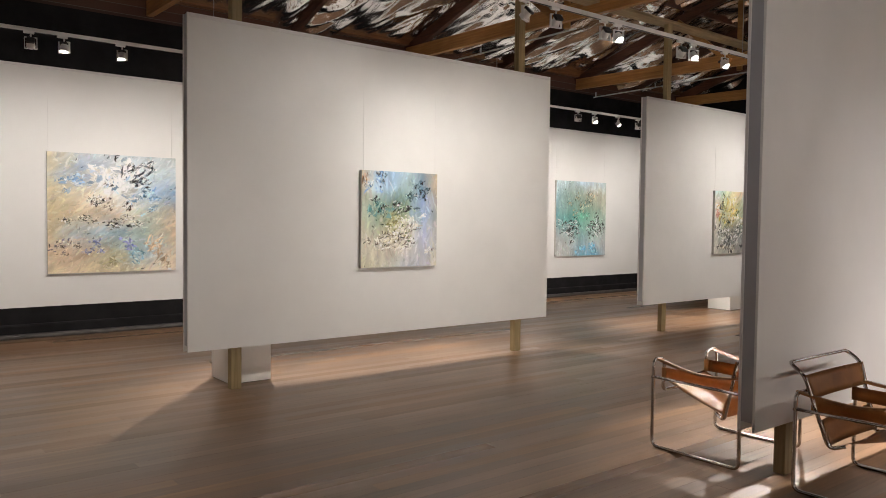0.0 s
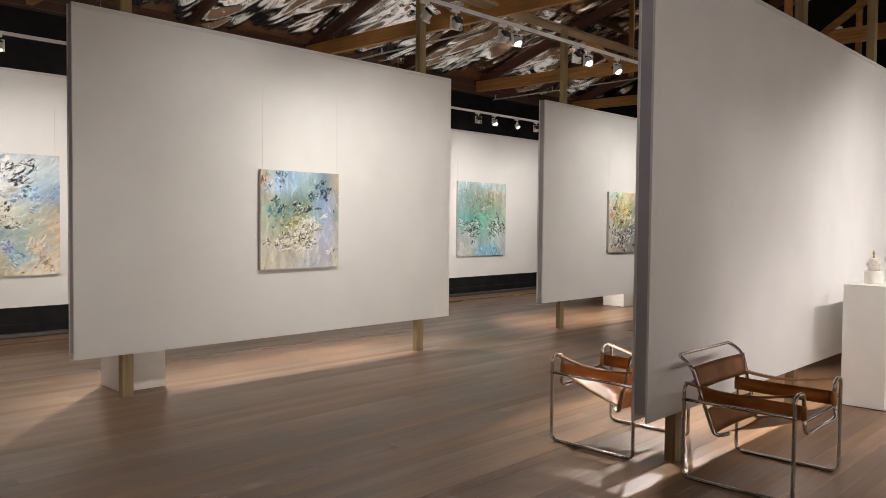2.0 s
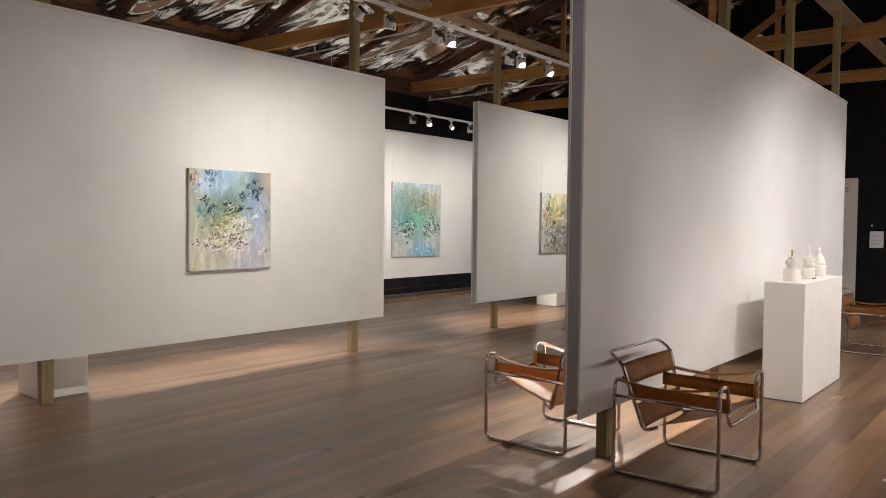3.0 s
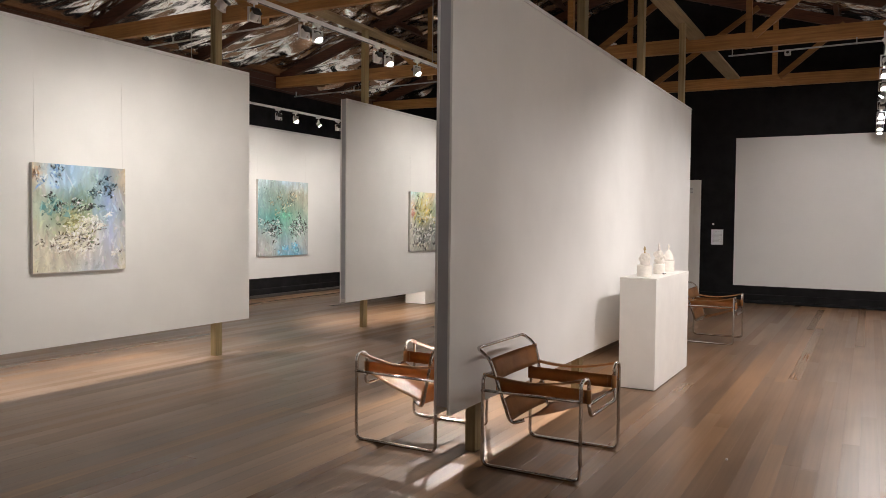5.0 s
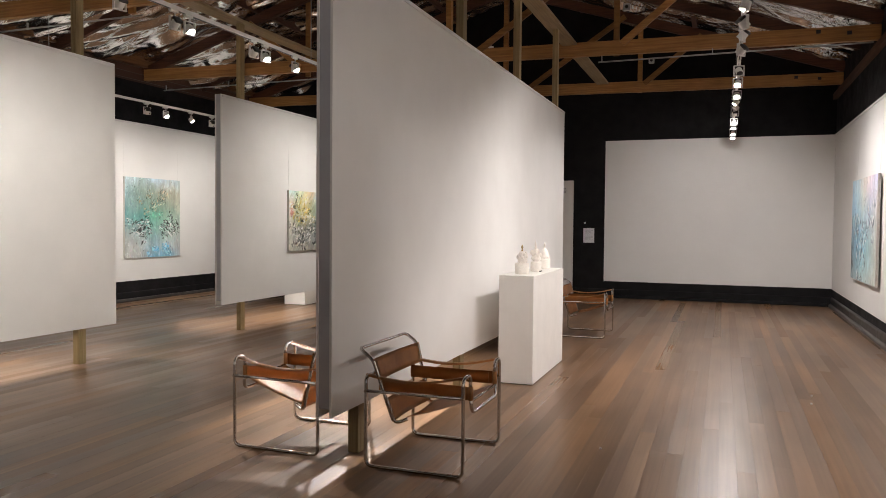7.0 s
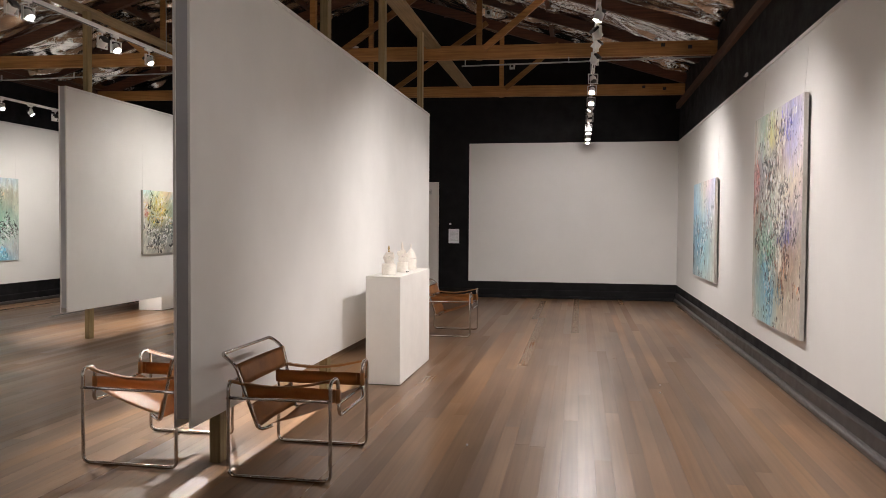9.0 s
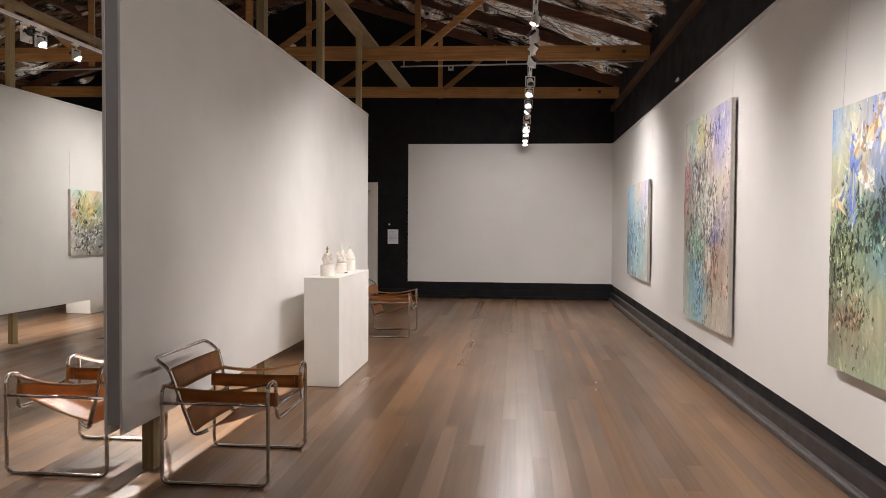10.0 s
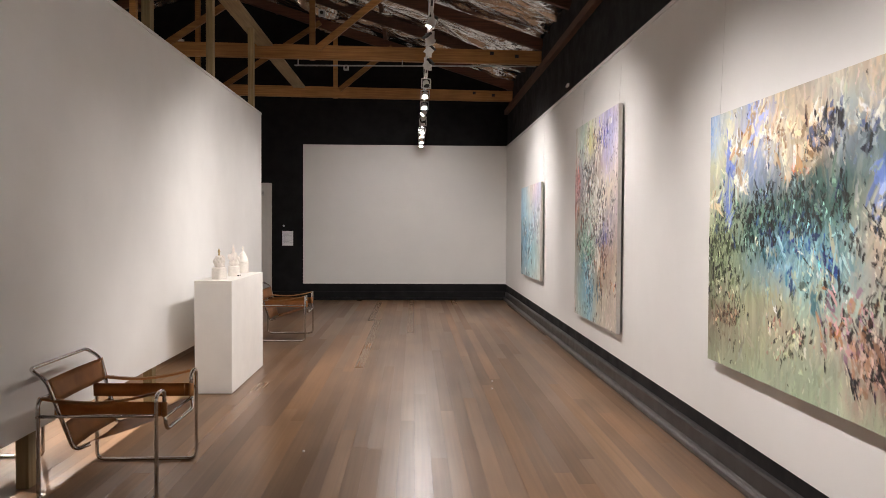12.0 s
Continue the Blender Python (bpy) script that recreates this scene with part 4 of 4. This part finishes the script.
painting(on_left(-5.862, 5.868, 1.012), 0.905, 0.932, (
    "c8b494 98b8cc 88b0d0 a0bcc4 7c98a8 c9b48c", "c4b89c a8c4d4 94bcd4 a0bcb8 5f86a0 b7a78c", "a9b39c 8fae9f 6d8f86 7f9f8a 8fa9d8 b9b6a4", "b9c0a8 8fa890 a8ad78 9fae86 8fb0d0 b3b4a8",
    "c9c8b0 b9b8a0 c0b890 d0cfc0 aab4d0 b0b3b4", "d3cfb8 c6c0ac b8b0a0 cfccc4 b7bccb b8b8b0", "d4d0b0 cfcdb4 c4c8bc b9c4cf bcc0c8 c6c2a8"), (
    (0.40, 0.36, 0.30, 0.07, DARKS + " c8ccc8", 76, 0.026, 0.007, 0.3), (0.76, 0.19, 0.18, 0.10, "24343c 3c5058 6a8890", 44, 0.026, 0.008, 0.7),
    (0.62, 0.54, 0.22, 0.09, LIGHTS, 64, 0.028, 0.010, 0.4), (0.45, 0.70, 0.34, 0.12, "4a4038 e6e2d6 d8d4c4 38342e f0ece0", 170, 0.028, 0.008, 0.5),
    (0.40, 0.52, 0.24, 0.12, "a0a468 a8a478 6c8068 b8c0a0", 36, 0.026, 0.009, 0.8), (0.25, 0.10, 0.20, 0.10, "7fa8d0 6a94c0 4a4c50 c0d0d8", 34, 0.03, 0.010, V),
    (0.08, 0.06, 0.07, 0.06, "b89878 6a5440", 8, 0.03, 0.008, V), (0.22, 0.42, 0.12, 0.08, "5f8f90 7aa8a4", 24, 0.03, 0.012, V)),
    V, 23, "square abstract oil painting in blue, green and cream", ((0.04, 2.11, 0.006), (0.905 - 0.005, 2.11, 0.006)))
painting(on_left(-9.858, 12.80, 0.79), 1.47, 1.47, (
    "b0c4c8 9cb8b8 a8c4d0 b4ccd8 a8bcbc", "8cb4b8 88a498 8ca090 a8a890 b0b4a0", "84acb0 789c94 80a090 94a894 b0b8a4", "68a8a8 58a49c 60b098 84b8a4 a4bcac",
    "98b0b0 8ca8a4 78b0a8 98b8a8 a8b8b0", "b4bab8 b4bcb8 88b0bc a8b8bc b8bcb8", "b8bcb8 b0b8b4 68b0c8 60b0d0 b4bcbc"), (
    (0.30, 0.64, 0.22, 0.14, DARKS + " e0e6e4 c8d0d0", 120, 0.05, 0.011, 0.3), (0.75, 0.62, 0.18, 0.12, DARKS + " e0e6e4 b8c8c8", 100, 0.05, 0.011, -0.4),
    (0.45, 0.28, 0.30, 0.12, "4a6058 6a8078 a8a890 c8b894", 90, 0.035, 0.010, 1.0), (0.55, 0.47, 0.12, 0.06, "60b898 78c0a8", 16, 0.05, 0.016, 0.5), (0.60, 0.90, 0.25, 0.08, "58a8c8 78c0d8", 30, 0.05, 0.02, 1.2)),
    V, 31, "square abstract oil painting in teal and sea green", ((0.02, 2.42, 0.003), (1.44, 2.42, 0.003)))
painting(on_left(-5.838, 11.80, 1.035), 0.905, 0.905, (
    "b8d4d4 b8d4c0 d8d0a0 dcbc90 a4ccdc", "dcbcac c0c494 d0c070 a4ac84 9cb8b0", "ccc4b4 a8b090 c4bc84 98a484 a4b8ac", "d4ccbc a4a888 908c78 70786c 94a494",
    "c8c8b8 888c84 707470 949890 7c807c", "ccc8b4 a4a494 bcb8a4 706c60 b0ac98"), (
    (0.45, 0.30, 0.24, 0.20, "a8a040 c4b450 6a7840 3c4830 d0a060", 70, 0.026, 0.010, 0.9), (0.50, 0.68, 0.40, 0.14, DARKS + " e0dccc a8a898", 130, 0.026, 0.008, 0.7),
    (0.50, 0.34, 0.42, 0.26, LIGHTS + " e4cc68 d8b050", 70, 0.032, 0.011, 0.8), (0.50, 0.70, 0.40, 0.14, "101412 181c1a " + LIGHTS, 90, 0.030, 0.010, 0.7),
    (0.08, 0.36, 0.06, 0.06, "d08068 c89080", 12, 0.03, 0.014, 0.4), (0.40, 0.88, 0.30, 0.06, "5a4838 c8c0a8", 40, 0.024, 0.008, 0.9), (0.45, 0.70, 0.55, 0.26, "0c100e 141816 f0ecdc", 110, 0.034, 0.011, 0.9), (0.40, 0.30, 0.30, 0.40, "283420 4c5c28 c8b040", 60, 0.036, 0.012, 1.0)),
    0.9, 43, "square abstract oil painting with yellow and dark green foliage marks", ((0.04, 2.05, 0.006), (0.86, 2.05, 0.006)))
painting(on_right(2.045, 14.97, 0.705), 1.97, 1.45, (
    "9cc8e0 b8d4e0 d8d0c4 c8b4bc a8b8d8", "88c0e0 a8d0e0 c8ccc4 b0b0c4 b4bcc8", "78b8d8 90c0d4 a8c4c8 9ab4c8 c0c0bc", "6a98b0 70a8c8 80b4c8 90b0b8 b8bcb4",
    "5a8498 60a0c0 78b8cc 88b0b4 b0b8b0", "6a8890 70a8bc 90c4cc 98bcc0 b4bcb4", "8098a0 90b4bc a8c8c8 a8bcb8 b8c0b8"), (
    (0.35, 0.55, 0.26, 0.22, "3c5868 5a8498 a8d4e0 dce8e8", 150, 0.05, 0.014, V), (0.72, 0.45, 0.14, 0.16, "8088a8 50586a d8d4cc", 50, 0.04, 0.012, V), (0.05, 0.72, 0.05, 0.16, "28343c 3c4c54", 20, 0.06, 0.02, V), (0.45, 0.62, 0.60, 0.50, "1c2c38 30465a e8f0f0 4c6878", 150, 0.045, 0.012, V)),
    V, 57, "wide abstract oil painting in pale blue and white", ((0.10, 2.40, 0.03), (1.90, 2.40, 0.03)))
painting(on_right(2.045, 10.635, 0.520), 1.79, 2.085, (
    "c8c4b8 b8ccc0 c0c8a0 c8c0c4 a8a4cc c4bcc0", "ccc0b4 b0c8b8 c8c060 c8b8a8 8f8cc8 b8b0c0", "c89a8c a8b0b8 b8b8b0 a08070 a8a0c8 c8bcb8", "c08888 908890 888880 c8c0b0 d8c8b0 c8b8a8",
    "b88868 a0a8a0 a8b8a8 d8d4c4 c8b8a8 b0a0a8", "a89888 80988c 90b0a0 b0b0a8 9088a8 b8a898", "a8a090 6a9080 80b098 a89888 a88870 b8ac98", "b0a898 78a0a8 70a8c0 a89c80 b09880 c0b4a4",
    "b8b0a0 88b0b0 78b0c8 b8b098 c0b09c c4b8a8", "c4bcac a8c0b8 90c4cc c0b8a4 c8bcac c8bcac"), (
    (0.30, 0.38, 0.24, 0.20, "5a5a58 3c3c3c e4e0d4 8a8a84 a06848", 150, 0.045, 0.013, V), (0.72, 0.12, 0.12, 0.10, "5a58a8 7a78c0 30305c", 40, 0.05, 0.014, V), (0.40, 0.46, 0.34, 0.34, "1c1e20 34302c 4a4440 f0ece0 8a5a40", 210, 0.045, 0.013, V),
    (0.65, 0.48, 0.22, 0.10, "e6e0d0 d8ccb4 6a5850", 60, 0.045, 0.016, V), (0.72, 0.56, 0.16, 0.06, "44446a 6a68a0 2c2c34", 30, 0.05, 0.016, V),
    (0.32, 0.63, 0.22, 0.09, "28483c 3c6854 80c0a0 d8e4d8", 120, 0.03, 0.010, V), (0.68, 0.72, 0.18, 0.08, "70402c a06844 c89870 38241c", 60, 0.045, 0.014, V),
    (0.48, 0.45, 0.62, 0.62, "ece6da f4f0e6 d8d0c4 c8c0b8", 190, 0.07, 0.012, V), (0.45, 0.52, 0.55, 0.55, "121418 24242a 3c342e 1c2c28", 190, 0.036, 0.010, V), (0.38, 0.80, 0.14, 0.14, "4888a8 70b0cc 305868", 60, 0.06, 0.014, V), (0.10, 0.34, 0.08, 0.12, "b07068 c89088 885860", 40, 0.06, 0.018, V), (0.12, 0.62, 0.06, 0.04, "40342c 8a6850", 14, 0.06, 0.016, V)),
    V, 61, "tall abstract oil painting of vertical marks in lilac, cream and teal", ((0.15, 2.60, 0.03), (1.66, 2.60, 0.03)), flecks=260)
painting(on_right(2.045, 6.705, 0.672), 2.05, 1.495, (
    "5f98d0 c8c8a8 6a88d0 c8b48c a8a090 c8c0a8 c0a888 c0b8b0", "78a8d8 d0cca8 7088d0 d8c8a0 d0b890 a8b8b0 c8b49c 8098d8", "b8c098 ccc8a0 8098d0 c8c8b0 c8a070 708088 7f9098 5f80d8",
    "c4c09c a8b498 7088a0 5f7080 486860 405858 688078 6088d8", "a0b084 98a880 587068 486858 405850 487060 b8b098 88a8d8", "90a074 809068 608878 587c90 5a8c94 78a0a0 c0a888 88a0b0",
    "607050 90a078 789088 70a8c0 80a8a4 80a8a8 a8a090 607080", "504c40 a0a880 8f9870 b0b088 90a890 98b0a0 a8a890 505860", "7a7060 807860 a8a888 b4a888 a8a888 b8a898 b89080 484850",
    "8c8c70 989478 a0a880 a8b090 a0b090 a8ac90 a08070 403c40", "a0a888 a4b090 a4b490 a8b898 a4b894 a8b898 a8b090 706860"), (
    (0.40, 0.40, 0.30, 0.12, "20302c 304840 486858 1c2420 7aa088", 200, 0.035, 0.010, V), (0.12, 0.62, 0.12, 0.20, "14180f 2c3420 4a5838 88987a", 110, 0.035, 0.011, V),
    (0.46, 0.10, 0.26, 0.09, "b08858 d8bc94 8a6040 ece0c4 5a4030", 60, 0.045, 0.014, 1.35), (0.50, 0.26, 0.07, 0.05, "d86838 e0a040 d8c058 702818", 11, 0.035, 0.013, V),
    (0.14, 0.25, 0.04, 0.22, "5070c8 7890d8", 26, 0.10, 0.014, V), (0.62, 0.50, 0.14, 0.10, "2060a8 184888 50a0c0", 40, 0.045, 0.014, V), (0.58, 0.60, 0.22, 0.12, "78a8b0 98c0c0 588890 c8c8a8", 50, 0.07, 0.010, V),
    (0.14, 0.80, 0.13, 0.07, "241c16 c8a888 5a3c30 80705c", 60, 0.030, 0.009, V), (0.45, 0.82, 0.12, 0.08, "d0a090 e8dccc 2c241c a86858", 34, 0.024, 0.009, 1.3),
    (0.70, 0.75, 0.10, 0.12, "c08858 d0a0a0 3c2c28 a07890", 60, 0.040, 0.012, 2.0), (0.86, 0.82, 0.12, 0.14, "14141c 26262e 3c3444 a88468", 100, 0.040, 0.012, 2.0),
    (0.90, 0.20, 0.06, 0.16, "6884c8 7c94d0 a0b4dc", 40, 0.07, 0.013, V), (0.45, 0.42, 0.60, 0.17, "0c1614 182826 243c38 2c4868", 170, 0.034, 0.010, V), (0.30, 0.70, 0.50, 0.22, "2c3424 4c5438 d8dcc0 c0c8a0", 90, 0.030, 0.009, V), (0.45, 0.16, 0.50, 0.16, "e8dcc0 f0e8d4 d8c8a0 b89060", 80, 0.07, 0.018, 1.45), (0.72, 0.18, 0.10, 0.08, "30343c 50585c 6878a0", 40, 0.045, 0.014, 1.2), (0.80, 0.52, 0.14, 0.20, "1c1e1c 34302c", 40, 0.028, 0.009, V)),
    V, 73, "large abstract oil painting of a garden in green, blue and orange", ((0.05, 2.45, 0.03), (1.75, 2.45, 0.03)), flecks=330)

bracket = thing("wall_bracket", pose(X_RIGHT - 0.008, 11.4, 3.245), "small white bracket on the black upper wall", "bracket")
part("plate", box(-0.012, -0.05, -0.02, 0.006, 0.05, 0.02, 0.004), METAL_WHITE, bracket)
part("lip", box(-0.03, -0.03, -0.02, -0.012, 0.03, -0.012, 0.002), METAL_WHITE, bracket)

# ---- floor boards, last ----
unit = bmesh.new()
BW = 0.1052
prof = ((-BW / 2 + 0.0002, -0.02), (BW / 2 - 0.0002, -0.02), (BW / 2 - 0.0002, -0.0003), (BW / 2 - 0.0006, 0.0), (-BW / 2 + 0.0006, 0.0), (-BW / 2 + 0.0002, -0.0003))


def board(bm, x, y0, y1, lift):
    a, b = [bm.verts.new((x + p, y0, z + lift)) for p, z in prof], [bm.verts.new((x + p, y1, z + lift)) for p, z in prof]
    n = len(prof)
    bm.faces.new(a), bm.faces.new(b[::-1])
    for i in range(n):
        bm.faces.new((a[i], b[i], b[(i + 1) % n], a[(i + 1) % n]))


board(unit, 0, 0, 1, 0)
BOARD_MESH = mesh("board", unit, BOARDS)
rest, singles = bmesh.new(), 0
rnd = random.Random(5)
row, x = 0, X_RIGHT - BW / 2
while x > X_LEFT - BW / 2:
    y = Y_BACK - rnd.uniform(0, 3.5)
    while y < Y_FAR:
        length = rnd.choice((2.4, 3.0, 3.6, 4.2, 4.8))
        y0, y1 = max(y, Y_BACK), min(y + length, Y_FAR)
        lift = -rnd.uniform(0, 0.0005)
        if y1 - y0 > 0.05:
            if x > -5.4 and y1 > 3.2 and singles < 300:
                ob = new("board", BOARD_MESH)
                ob.parent = floor
                ob.location, ob.scale = (x, y0 + 0.0002, lift), (1, y1 - y0 - 0.0004, 1)
                singles += 1
            else:
                board(rest, x, y0 + 0.0002, y1 - 0.0002, lift)
        y += length
    x -= BW
tagged(part("boards", rest, BOARDS, floor), kind="stuff")
